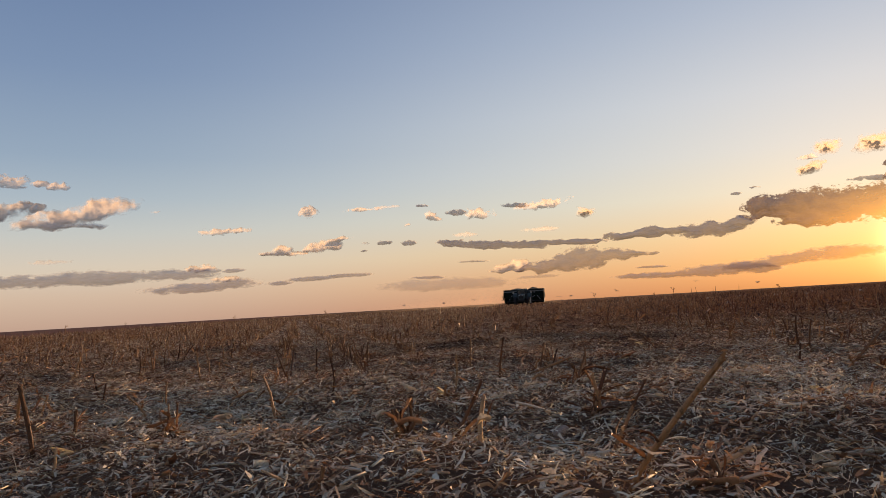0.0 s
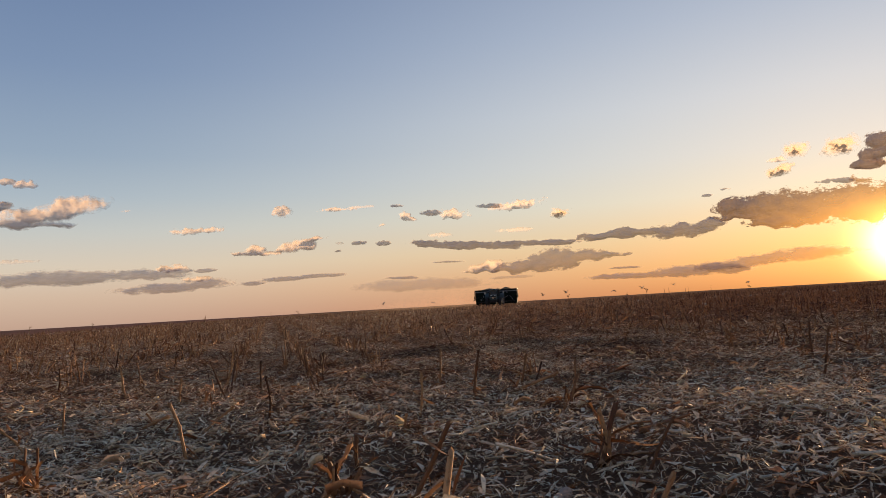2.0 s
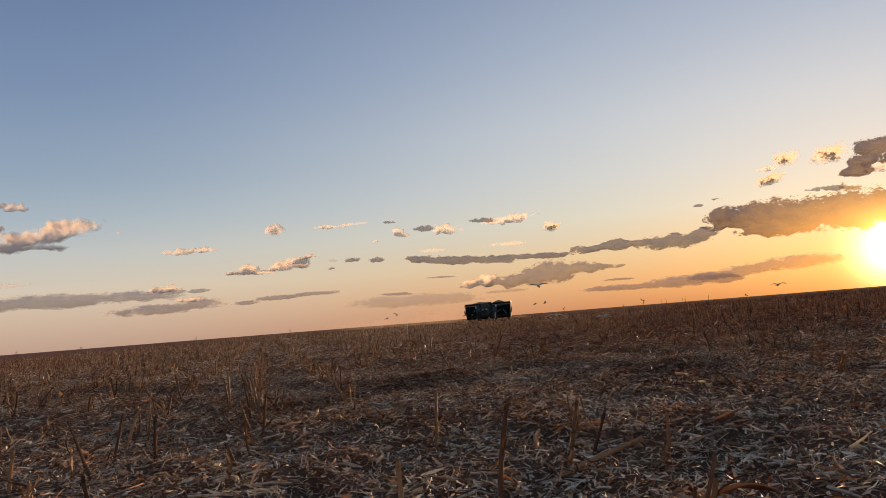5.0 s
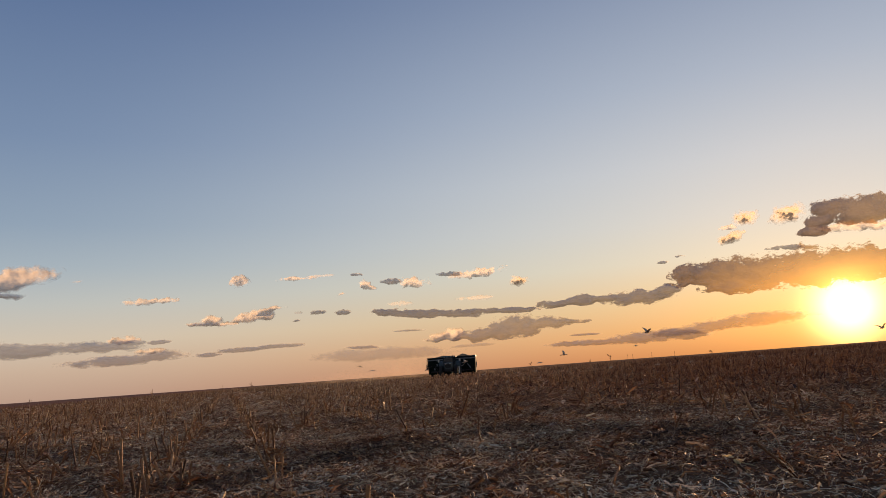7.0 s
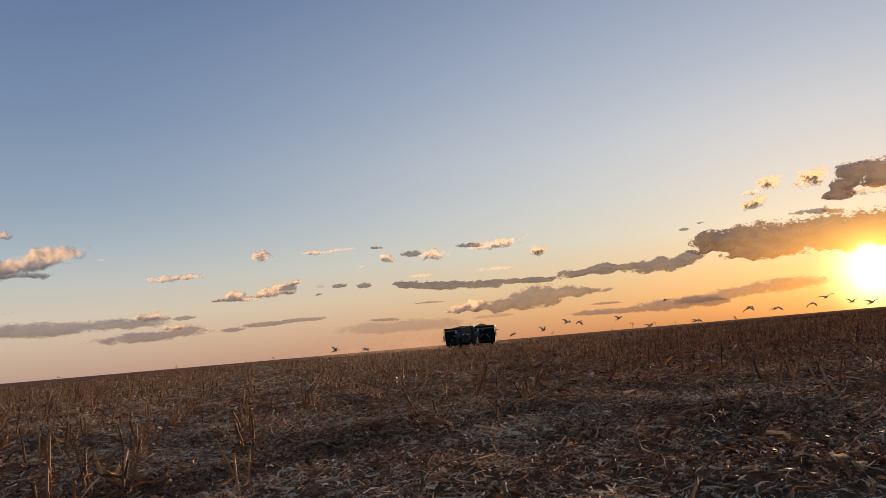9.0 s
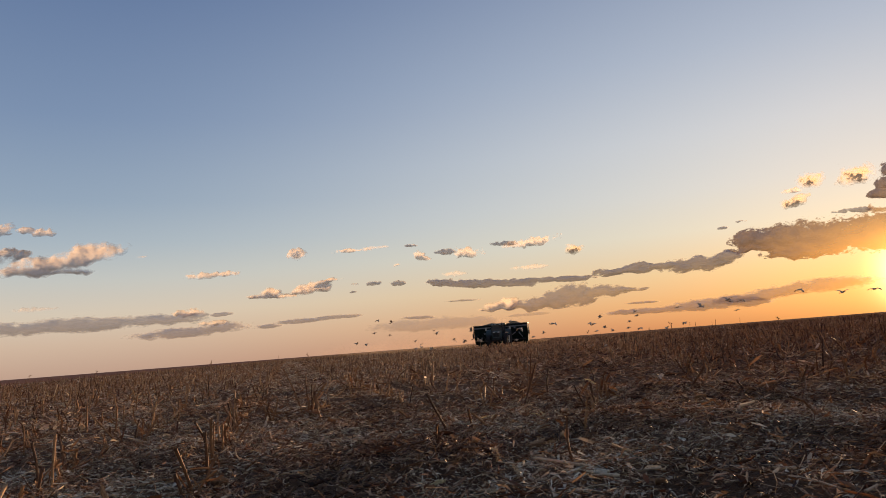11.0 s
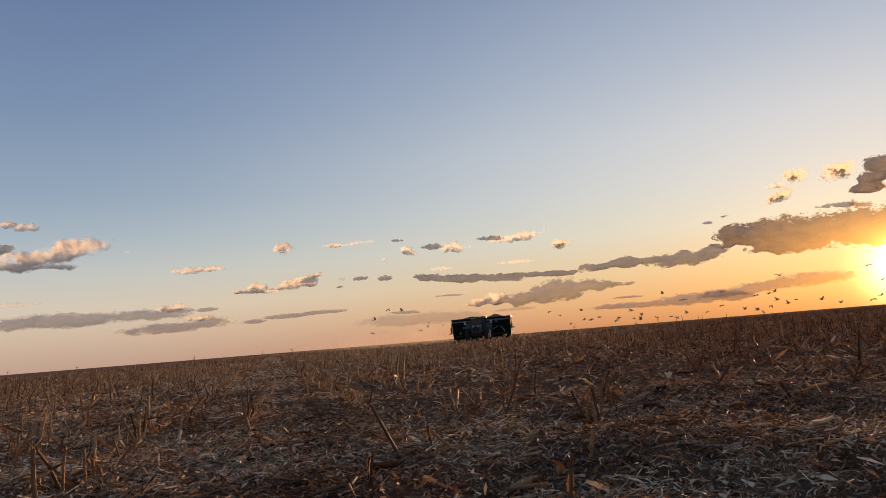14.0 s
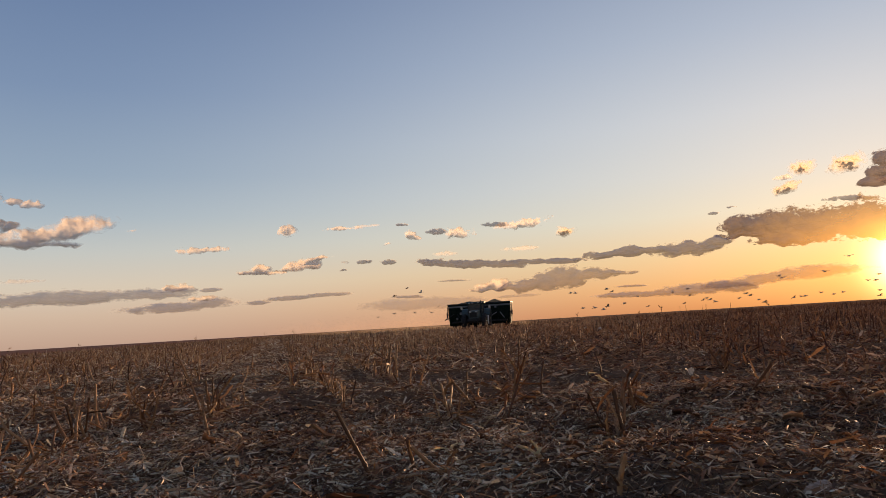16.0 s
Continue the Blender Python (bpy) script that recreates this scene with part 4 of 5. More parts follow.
    ob.data.attributes.new("sun_glow", "FLOAT", "POINT").data.foreach_set("value", np.clip(glow_share, 0, 1).ravel()[used].astype(np.float32))
    tagged(ob, CLOUD_WORDS[kind], "cloud", "clouds", "structure")


cloud("a", [(-28.05, 7.95, 4.71, 1.39, 14), (-29.96, 7.58, 3.50, 1.07, 2), (-31.31, 7.09, 3.48, 0.82, 1), (-28.56, 7.03, 2.87, 0.41, 1)])
cloud("a", [(-34.55, 7.87, 4.01, 1.39, 3), (-32.62, 8.33, 1.24, 0.66, 19), (-31.53, 8.27, 1.16, 0.57, 5)])
cloud("t", [(-33.37, 10.01, 2.57, 0.90, 2)])
cloud("t", [(-31.27, 9.91, 0.96, 0.41, -1), (-30.16, 9.80, 1.26, 0.57, 1)])
cloud("t", [(-19.96, 6.46, 1.94, 0.53, 1), (-18.45, 6.55, 2.30, 0.45, 1)])
cloud("a", [(-14.75, 4.69, 3.08, 0.37, -2), (-15.00, 4.98, 1.48, 0.66, 1)])
cloud("a", [(-11.83, 5.11, 2.49, 0.82, 8), (-10.47, 5.64, 1.57, 0.37, 12)])
cloud("t", [(-12.86, 7.73, 1.29, 0.86, -4)])
cloud("t", [(-8.79, 7.84, 2.33, 0.37, 1)])
cloud("f", [(-6.71, 7.97, 1.82, 0.25, 1)])
cloud("s", [(-4.01, 7.92, 1.02, 0.25, -1)])
cloud("t", [(-3.46, 7.08, 0.89, 0.61, -3), (-3.03, 6.83, 0.89, 0.33, -3)])
cloud("s", [(-1.25, 7.22, 1.5, 0.5, -4)])
cloud("t", [(0.05, 7.05, 2.4, 0.85, -3)])
cloud("s", [(3.34, 7.49, 2.20, 0.37, -4)])
cloud("t", [(5.32, 7.40, 3.4, 0.8, 5)])
cloud("g", [(8.66, 6.56, 1.45, 0.82, -5)])
cloud("d", [(-1.71, 4.82, 2.44, 0.66, -7), (1.90, 4.50, 6.58, 0.66, -4), (6.20, 4.41, 7.24, 0.45, -2)])
cloud("d", [(12.51, 4.57, 4.75, 0.66, -0), (14.37, 4.68, 3.84, 0.57, -4), (17.43, 4.49, 4.31, 1.15, 0), (19.32, 4.82, 2.49, 0.74, 0)])
cloud("b", [(21.23, 5.85, 2.55, 1.23, -3), (23.23, 5.78, 3.19, 1.72, -4), (25.78, 5.31, 4.73, 2.54, 1), (29.16, 5.22, 4.99, 2.79, -2), (32.61, 5.09, 4.67, 2.46, -4), (36.43, 4.94, 5.55, 2.46, -2), (24.26, 4.51, 3.82, 0.90, -4), (21.61, 5.12, 3.17, 0.49, -3)], (21.5, 29.5, 6.6, 4.5))
cloud("b", [(30.81, 9.28, 1.62, 1.15, -4), (30.07, 7.81, 1.86, 0.82, 1), (30.41, 8.47, 1.55, 0.98, 9), (33.03, 8.71, 3.63, 2.05, -6), (36.85, 8.52, 4.64, 1.80, -7)], (30.5, 38.0, 8.6, 7.4))
cloud("g", [(28.42, 9.26, 2.31, 1.39, 3)])
cloud("g", [(24.07, 7.96, 1.04, 0.98, 6), (24.67, 8.21, 1.14, 0.82, 5)])
cloud("g", [(25.56, 9.32, 1.80, 1.07, 5)])
cloud("t", [(24.35, 8.90, 1.18, 0.37, 2)])
cloud("s", [(19.41, 6.92, 0.82, 0.25, -0)])
cloud("s", [(20.68, 7.27, 0.65, 0.16, -3)])
cloud("s", [(27.12, 7.02, 1.04, 0.29, -3), (28.45, 6.94, 1.63, 0.37, -6)])
cloud("t", [(32.96, 7.74, 4.77, 0.74, -4)])
cloud("a", [(2.40, 2.48, 2.71, 0.29, -1), (2.13, 2.74, 1.10, 0.57, 1), (3.26, 2.84, 1.40, 0.82, -4)])
cloud("m", [(4.2, 2.5, 2.6, 0.55, 1), (5.76, 2.62, 3.0, 1.2, 2), (7.78, 2.95, 3.5, 1.75, 2), (10.23, 3.14, 3.6, 1.0, 1), (11.6, 3.21, 3.82, 0.35, -3)])
cloud("h", [(13.79, 1.40, 5.67, 0.49, -1), (18.50, 1.47, 6.90, 0.90, 0)])
cloud("h", [(21.01, 1.77, 4.85, 0.82, 3), (25.3, 2.10, 6.6, 1.0, 1)], (21.0, 28.5, 3.0, 1.5))
cloud("h", [(-0.36, 3.37, 2.38, 0.16, -1)])
cloud("h", [(13.26, 2.07, 2.20, 0.16, -1)])
cloud("h", [(-3.68, 2.31, 2.29, 0.25, -2)])
cloud("v", [(-2.38, 1.68, 9.5, 1.0, -1)])
cloud("v", [(4.69, 1.88, 2.82, 0.25, 0)])
cloud("s", [(-5.19, 5.06, 1.19, 0.41, 1)])
cloud("s", [(-7.10, 5.20, 1.06, 0.33, 2)])
cloud("s", [(-8.71, 4.64, 0.53, 0.20, 2)])
cloud("f", [(-8.59, 5.23, 0.52, 0.20, -3)])
cloud("h", [(-33.88, 3.24, 8.35, 0.98, -0), (-27.80, 3.32, 7.93, 1.07, 0), (-22.73, 3.38, 5.25, 0.82, -0), (-20.59, 3.59, 1.80, 0.49, 0)])
cloud("h", [(-21.68, 2.34, 5.12, 0.74, 1), (-18.54, 2.55, 3.59, 0.74, 1)])
cloud("t", [(-20.9, 3.80, 2.2, 0.55, 3)])
cloud("t", [(-19.4, 2.95, 2.0, 0.4, 2)])
cloud("h", [(-18.53, 3.57, 1.51, 0.29, 2)])
cloud("h", [(-15.26, 2.46, 1.97, 0.37, -0)])
cloud("h", [(-12.75, 2.70, 3.21, 0.37, 1), (-10.22, 2.81, 3.55, 0.33, -0)])
cloud("f", [(-30.93, 4.56, 2.64, 0.33, 2)])
cloud("f", [(-0.89, 5.48, 1.77, 0.41, -1)])
cloud("f", [(5.15, 5.52, 2.40, 0.37, 0)])
cloud("t", [(-5.29, 6.52, 0.67, 0.29, 5)])
cloud("f", [(-23.91, 8.04, 0.71, 0.20, 10)])


# ---- the farm machine: a tractor that draws two grain hoppers abreast ----
def wheel(parent, name, x, y, r, w):
    """A wheel that turns on its axle: lugged tyre, rim, hub."""
    hub_at = pose(x, y, r)
    bm = bmesh.new()
    prof = [(0.55, -0.40), (0.80, -0.50), (0.95, -0.44), (1.0, -0.22), (1.0, 0.22), (0.95, 0.44), (0.80, 0.50), (0.55, 0.40)]
    seg = 28
    rings = [[bm.verts.new((p * w, q * r * math.cos(a), q * r * math.sin(a))) for q, p in prof] for a in (k * math.tau / seg for k in range(seg))]
    for k in range(seg):
        for n in range(len(prof) - 1):
            bm.faces.new((rings[k][n], rings[k][n + 1], rings[(k + 1) % seg][n + 1], rings[(k + 1) % seg][n]))
    for k in range(seg // 2):
        for side in (-1, 1):
            b = bmesh.new()
            box(b, 0.02 * w, 0.46 * w, -0.045 * r, 0.045 * r, 0.97 * r, 1.045 * r)
            b.transform(Matrix.Scale(side, 4, (1, 0, 0)) @ Matrix.Identity(4))
            b.transform(Matrix.Rotation((k + 0.25 * side) * math.tau / (seg // 2), 4, "X"))
            tmp = bpy.data.meshes.new("lug")
            b.to_mesh(tmp), b.free()
            bm.from_mesh(tmp)
            bpy.data.meshes.remove(tmp)
    bmesh.ops.recalc_face_normals(bm, faces=bm.faces)
    tyre = part(name, bm, RUBBER, parent, at=hub_at)
    bm = bmesh.new()
    bmesh.ops.create_cone(bm, cap_ends=True, segments=24, radius1=0.57 * r, radius2=0.57 * r, depth=w * 0.5, matrix=Matrix.Rotation(math.pi / 2, 4, "Y"))
    bmesh.ops.create_cone(bm, cap_ends=True, segments=16, radius1=0.22 * r, radius2=0.16 * r, depth=w * 0.75, matrix=Matrix.Rotation(math.pi / 2, 4, "Y"))
    part("rim", bm, RIM, tyre, "dusty yellow rim")
    return tyre


def build_tractor():
    """Faces -y; its base point lies on the ground under the middle."""
    t = new("tractor")
    tagged(t, "dark green farm tractor with a glazed cab driving towards the camera", "tractor")
    bm = box(bmesh.new(), -0.46, 0.46, -2.35, 0.2, 1.05, 1.86, 0.09)
    for v in bm.verts:
        if v.co.z > 1.4:
            v.co.z -= 0.10 * max(0.0, -v.co.y - 0.4) / 2
    part("hood", bm, CABGREEN, t)
    grille = part("grille", box(bmesh.new(), -0.38, 0.38, -2.40, -2.33, 1.08, 1.62, 0.02), BLACK, t)
    for x0, x1, z0, z1 in ((-0.44, -0.36, 1.10, 1.58), (0.36, 0.44, 1.10, 1.58), (-0.44, 0.44, 1.02, 1.10)):
        part("grille_frame", box(bmesh.new(), x0, x1, -2.44, -2.36, z0, z1, 0.02), CABGREEN, grille, "dusty green grille surround")
    for k in range(7):
        part("grille_bar", box(bmesh.new(), -0.35, 0.35, -2.425, -2.395, 1.14 + k * 0.062, 1.165 + k * 0.062), BLACK, grille)
    for s in (-1, 1):
        part("headlight", box(bmesh.new(), s * 0.28 - 0.11, s * 0.28 + 0.11, -2.42, -2.30, 1.60, 1.72, 0.02), LAMP, t, "clear headlight")
    part("bumper", box(bmesh.new(), -0.55, 0.55, -2.75, -2.36, 0.72, 1.02, 0.04), BLACK, t)
    bm = box(bmesh.new(), -0.36, 0.36, -2.2, 1.7, 0.55, 1.08, 0.04)
    rod(bm, (-1.15, -1.55, 0.72), (1.15, -1.55, 0.72), 0.10, 10)
    rod(bm, (-1.25, 1.0, 0.97), (1.25, 1.0, 0.97), 0.13, 10)
    part("chassis", bm, BLACK, t)
    cab = part("cab", box(bmesh.new(), -0.83, 0.83, 0.12, 1.75, 1.15, 1.55, 0.05), CABGREEN, t)
    part("roof", box(bmesh.new(), -0.92, 0.92, 0.0, 1.85, 2.52, 2.74, 0.07), CABGREEN, cab)
    for x in (-0.80, 0.80):
        for y0 in (0.16, 1.70):
            part("pillar", rod(bmesh.new(), (x, y0, 1.53), (x * 0.97, y0 * 0.98 + 0.03, 2.54), 0.045, 8), BLACK, cab)
    part("windscreen", box(bmesh.new(), -0.74, 0.74, 0.135, 0.15, 1.56, 2.52), GLASS, cab)
    part("rear_window", box(bmesh.new(), -0.74, 0.74, 1.71, 1.725, 1.56, 2.52), GLASS, cab)
    for s in (-1, 1):
        part("side_window", box(bmesh.new(), s * 0.80 - 0.008, s * 0.80 + 0.008, 0.22, 1.65, 1.56, 2.52), GLASS, cab)
    for x in (-0.62, -0.28, 0.28, 0.62):
        part("work_lamp", box(bmesh.new(), x - 0.09, x + 0.09, -0.06, 0.02, 2.56, 2.66, 0.02), LAMP, cab)
    bm = box(bmesh.new(), -0.25, 0.25, 0.95, 1.4, 1.6, 1.75, 0.05)
    box(bm, -0.24, 0.24, 1.35, 1.48, 1.7, 2.35, 0.05)
    part("seat", bm, BLACK, cab)
    bm = rod(bmesh.new(), (0, 0.45, 1.6), (0, 0.62, 2.02), 0.03)
    bmesh.ops.create_cone(bm, cap_ends=True, segments=18, radius1=0.2, radius2=0.2, depth=0.03, matrix=pose(0, 0.63, 2.03, -25))
    part("steering_wheel", bm, BLACK, cab)
    bm = rod(bmesh.new(), (0.56, -0.2, 1.5), (0.56, -0.2, 2.7), 0.06, 12)
    rod(bm, (0.56, -0.2, 2.65), (0.56, -0.08, 2.84), 0.045, 10)
    part("exhaust_pipe", bm, BLACK, t)
    for s in (-1, 1):
        bm = bmesh.new()
        for k in range(7):
            a = radians(20 + k * 23)
            b = radians(20 + (k + 1) * 23)
            ya, za, yb, zb = 1.0 - math.cos(a) * 1.08, 0.97 + math.sin(a) * 1.08, 1.0 - math.cos(b) * 1.08, 0.97 + math.sin(b) * 1.08
            vs = [bm.verts.new(p) for p in ((s * 0.84, ya, za), (s * 1.48, ya, za), (s * 1.48, yb, zb), (s * 0.84, yb, zb))]
            bm.faces.new(vs)
        bmesh.ops.remove_doubles(bm, verts=bm.verts, dist=0.002)
        bmesh.ops.solidify(bm, geom=bm.faces[:], thickness=0.03)
        part("mudguard", bm, CABGREEN, t)
        bm = rod(bmesh.new(), (s * 0.85, 0.2, 2.25), (s * 1.42, 0.02, 2.28), 0.018)
        mirror = part("mirror_arm", bm, BLACK, t)
        part("mirror", box(bmesh.new(), s * 1.45 - 0.1, s * 1.45 + 0.1, -0.02, 0.04, 1.95, 2.3, 0.02), STEEL, mirror)
    for k in range(4):
        part("step", box(bmesh.new(), 0.86, 1.16, 0.25, 0.5, 0.5 + k * 0.27, 0.53 + k * 0.27), PALE, t)
    bm = rod(bmesh.new(), (1.40, -1.55, 0.40), (1.40, -1.55, 1.25), 0.07)
    rod(bm, (1.1, -1.55, 0.72), (1.40, -1.55, 0.72), 0.05)
    part("marker_post", bm, LAMP, t, "pale upright post on the front axle")
    wheels = [wheel(t, "rear_wheel", s * 1.16, 1.0, 0.97, 0.62) for s in (-1, 1)] + [wheel(t, "front_wheel", s * 1.02, -1.55, 0.72, 0.48) for s in (-1, 1)]
    return t, wheels


def build_hopper(side):
    """One of the two hoppers; side is -1 or 1. Its base point lies on the ground, between the two."""
    hp = new("grain_hopper")
    tagged(hp, "dark green grain hopper with pale rim stripe, heaped with maize", "grain trailer", "grain hoppers")
    x0, x1 = (0.06, 3.40) if side > 0 else (-3.36, -0.06)
    mx = (x0 + x1) / 2
    bm = box(bmesh.new(), x0, x1, -1.6, 1.6, 1.2, 2.64, 0.03)
    top = max(bm.faces, key=lambda f: f.calc_center_median().z)
    bmesh.ops.delete(bm, geom=[top], context="FACES_ONLY")
    box(bm, x0 + 0.02, x1 - 0.02, -1.58, 1.58, 0.34, 1.22, 0.02, (0.06, 0.3))
    part("hopper_body", bm, GREEN, hp)
    rim = bmesh.new()
    for a, b, c, d in ((x0 - 0.05, x1 + 0.05, -1.67, -1.59), (x0 - 0.05, x1 + 0.05, 1.59, 1.67)):
        box(rim, a, b, c, d, 2.56, 2.69, 0.015)
    for x in (x0, x1):
        box(rim, x - 0.05, x + 0.05, -1.6, 1.6, 2.56, 2.69, 0.015)
    part("rim_rail", rim, BLACK, hp)
    part("stripe", box(bmesh.new(), x0 + 0.03, x1 - 0.03, -1.64, -1.603, 2.27, 2.44, 0.008), PALE, hp, "pale painted stripe")
    for k in range(6):
        x = x0 + 0.2 + k * (x1 - x0 - 0.4) / 5
        part("rib", box(bmesh.new(), x - 0.05, x + 0.05, -1.70, -1.61, 0.7, 2.24, 0.012), GREEN, hp)
        part("rib", box(bmesh.new(), x - 0.05, x + 0.05, 1.61, 1.70, 1.2, 2.56, 0.012), GREEN, hp)
    # the heap of grain
    n, m = 25, 19
    peak = mx - 0.15 if side > 0 else mx + 0.55
    tall, wide = (0.50, 1.25) if side > 0 else (0.40, 1.9)
    gx, gy = np.meshgrid(np.linspace(x0 + 0.05, x1 - 0.05, n), np.linspace(-1.55, 1.55, m))
    gz = 2.56 + tall * np.clip(1 - np.hypot((gx - peak) / wide, gy / 1.5), 0, 1) ** 0.85 + 0.03 * np.sin(gx * 9 + gy * 5) * np.sin(gy * 11)
    a = (np.arange(m - 1)[:, None] * n + np.arange(n - 1)[None]).reshape(-1)
    heap = arrays_to_mesh("grain_heap", np.stack([gx, gy, gz], -1).reshape(-1, 3), np.stack([a, a + 1, a + n + 1, a + n], -1), GRAIN, True)
    heap.parent = hp
    tagged(heap, "heap of loose maize grain")
    bm = box(bmesh.new(), x0 + 0.4, x1 - 0.4, -1.9, 1.9, 0.62, 0.80, 0.02)
    rod(bm, (x0 + 0.3, 0, 0.75), (x1 - 0.3, 0, 0.75), 0.09, 10)
    part("chassis", bm, BLACK, hp)
    peak_at = 2.15 if side > 0 else -2.5
    for foot, low in ((-1.25, 1.0), (0.55, 0.95)):
        bm = rod(bmesh.new(), (peak_at + foot, -1.74, low), (peak_at + foot * 0.2, -1.74, 1.58), 0.05)
        part("brace", bm, STEEL if side > 0 else BLACK, hp)
    outer = x1 if side > 0 else x0
    part("ladder_rail", rod(bmesh.new(), (outer + side * 0.09, -1.5, 1.0), (outer + side * 0.09, -1.5, 2.5), 0.035), BLACK, hp)
    part("marker_board", box(bmesh.new(), outer + side * 0.12 - 0.09, outer + side * 0.12 + 0.09, -1.62, -1.59, 1.25, 1.75, 0.01), BLACK, hp)
    for k in range(4):
        part("rung", rod(bmesh.new(), (outer, -1.5, 1.1 + k * 0.4), (outer + side * 0.1, -1.5, 1.1 + k * 0.4), 0.02), BLACK, hp)
    for x, z in ((0.5, 1.95), (1.8, 2.05)) if side > 0 else ((-2.0, 1.5), (-2.4, 0.95)):
        part("reflector", box(bmesh.new(), x - 0.11, x + 0.11, -1.73, -1.71, z, z + 0.26, 0.01), PALE, hp, "dull reflector plate")
    bm = rod(bmesh.new(), (mx, -1.9, 0.70), (side * 0.16, -4.2, 0.62), 0.07)
    part("drawbar", bm, BLACK, hp)
    wheels = [wheel(hp, "wheel", mx + s * 1.15, 0, 0.62, 0.5) for s in (-1, 1)]
    return hp, wheels


tractor, tractor_wheels = build_tractor()
hoppers = [build_hopper(s) for s in (-1, 1)]


def machine_at(t, ahead):
    """The pose at t seconds of what lies that far ahead of the hoppers' middle; it keeps one line and one speed."""
    rz = -7.8
    x, y = 7.68 - 0.3145 * t, 125.4 - 2.275 * t
    return pose(x + math.sin(radians(rz)) * ahead, y - math.cos(radians(rz)) * ahead, 0.0, 0, 0, rz)


# ---- dust that the wheels raise ----
def dust_material():
    mat, n = material("dust")
    dens = n.add("ShaderNodeAttribute", attribute_name="vapour").outputs["Fac"]
    at = n.add("ShaderNodeTexCoord").outputs["Object"]
    d = n.math("ADD", dens, n.math("MULTIPLY", n.math("SUBTRACT", n.noise(at, 0.9, 6, 0.6), 0.5), 1.2))
    thin, clear, out = n.add("ShaderNodeBsdfTranslucent"), n.add("ShaderNodeBsdfTransparent"), n.add("ShaderNodeMixShader")
    n.put(thin.inputs[0], (0.78, 0.62, 0.48, 1))
    n.put(out.inputs[0], n.math("MULTIPLY", n.span(d, 0.0, 1.3), 0.22)), n.put(out.inputs[1], clear), n.put(out.inputs[2], thin)
    n.put(n.add("ShaderNodeOutputMaterial").inputs[0], out.outputs[0])
    return mat


DUST = dust_material()


def dust_puff(wide, high, seed):
    """A low billow of dust, upright and bulging."""
    r = np.random.default_rng(seed)
    n, m = 30, 14
    u, v = np.meshgrid(np.linspace(-1, 1, n), np.linspace(0, 1, m))
    ph = r.uniform(0, math.tau, 3)
    dens = 0.85 - np.abs(u) ** 2 - (v / (0.8 + 0.2 * np.sin(u * 4 + ph[0]))) ** 1.3
    pts = np.stack([u * wide / 2, -0.5 * np.sqrt(np.clip(1 - u ** 2, 0, 1)) * (1 - v) + 0.15 * np.sin(u * 7 + ph[1] + v * 5), v * high], -1)
    a = (np.arange(m - 1)[:, None] * n + np.arange(n - 1)[None]).reshape(-1)
    ob = arrays_to_mesh("dust_cloud", pts.reshape(-1, 3), np.stack([a, a + 1, a + n + 1, a + n], -1), DUST, True)
    ob.data.attributes.new("vapour", "FLOAT", "POINT").data.foreach_set("value", dens.ravel().astype(np.float32))
    return tagged(ob, "pale dust billowing up behind the farm machine", "dust", "dust clouds")


PUFFS = [(dust_puff(3.2, 1.3, 1), 3.9, -1.0), (dust_puff(5.0, 1.1, 2), 4.6, -4.5), (dust_puff(16.0, 5.0, 3), -8.0, -7.0), (dust_puff(30.0, 4.6, 4), -18.0, -16.0)]


# ---- on the skyline: lone dry plants ----
def lone_plant(x, y, high, bushy):
    r = random.Random(int(x * 31 + y))
    bm = bmesh.new()
    rod(bm, (0, 0, -0.05), (r.uniform(-0.1, 0.1) * high, 0, high), 0.05, 6, 0.02)
    plant = part("dry_plant", bm, STALK_ONE, at=pose(x, y, 0, 0, 0, r.uniform(0, 360)))
    for k in range(bushy):
        bm = bmesh.new()
        z = high * r.uniform(0.25, 0.95)
        a = r.uniform(0, math.tau)
        d = Vector((math.cos(a), math.sin(a), r.uniform(0.2, 1.0))) * high * r.uniform(0.2, 0.5)
        rod(bm, (0, 0, z * 0.8), Vector((0, 0, z * 0.8)) + d, 0.025, 5, 0.008)
        for q in range(9):
            c = Vector((0, 0, z * 0.8)) + d * r.uniform(0.3, 1.05)
            e = Vector((r.gauss(0, 1), r.gauss(0, 1), r.gauss(0, 1))).normalized() * high * 0.10
            f = Vector((r.gauss(0, 1), r.gauss(0, 1), r.gauss(0, 1))).normalized() * high * 0.05
            bm.faces.new([bm.verts.new(c - e), bm.verts.new(c + f), bm.verts.new(c + e), bm.verts.new(c - f)])
        part("branch", bm, LEAF_ONE, plant)
    tagged(plant, "lone dry brown plant standing out on the skyline", "plant", "dry plants")


lone_plant(47.1, 148.8, 1.64, 0)
lone_plant(51.2, 147.4, 1.52, 0)
lone_plant(42.8, 146.8, 1.52, 0)
lone_plant(41.2, 264.5, 1.80, 5)
lone_plant(77.0, 192.4, 1.37, 5)
lone_plant(42.8, 163.9, 1.91, 3)
lone_plant(46.4, 162.9, 1.52, 0)
lone_plant(51.1, 217.1, 1.28, 4)
lone_plant(-79.3, 160.8, 1.15, 3)
lone_plant(-31.7, 149.7, 1.29, 2)
lone_plant(-50.0, 147.8, 1.29, 2)
lone_plant(-77.9, 134.5, 1.18, 3)
lone_plant(-34.4, 138.1, 1.14, 0)
lone_plant(51.5, 164.3, 1.38, 0)


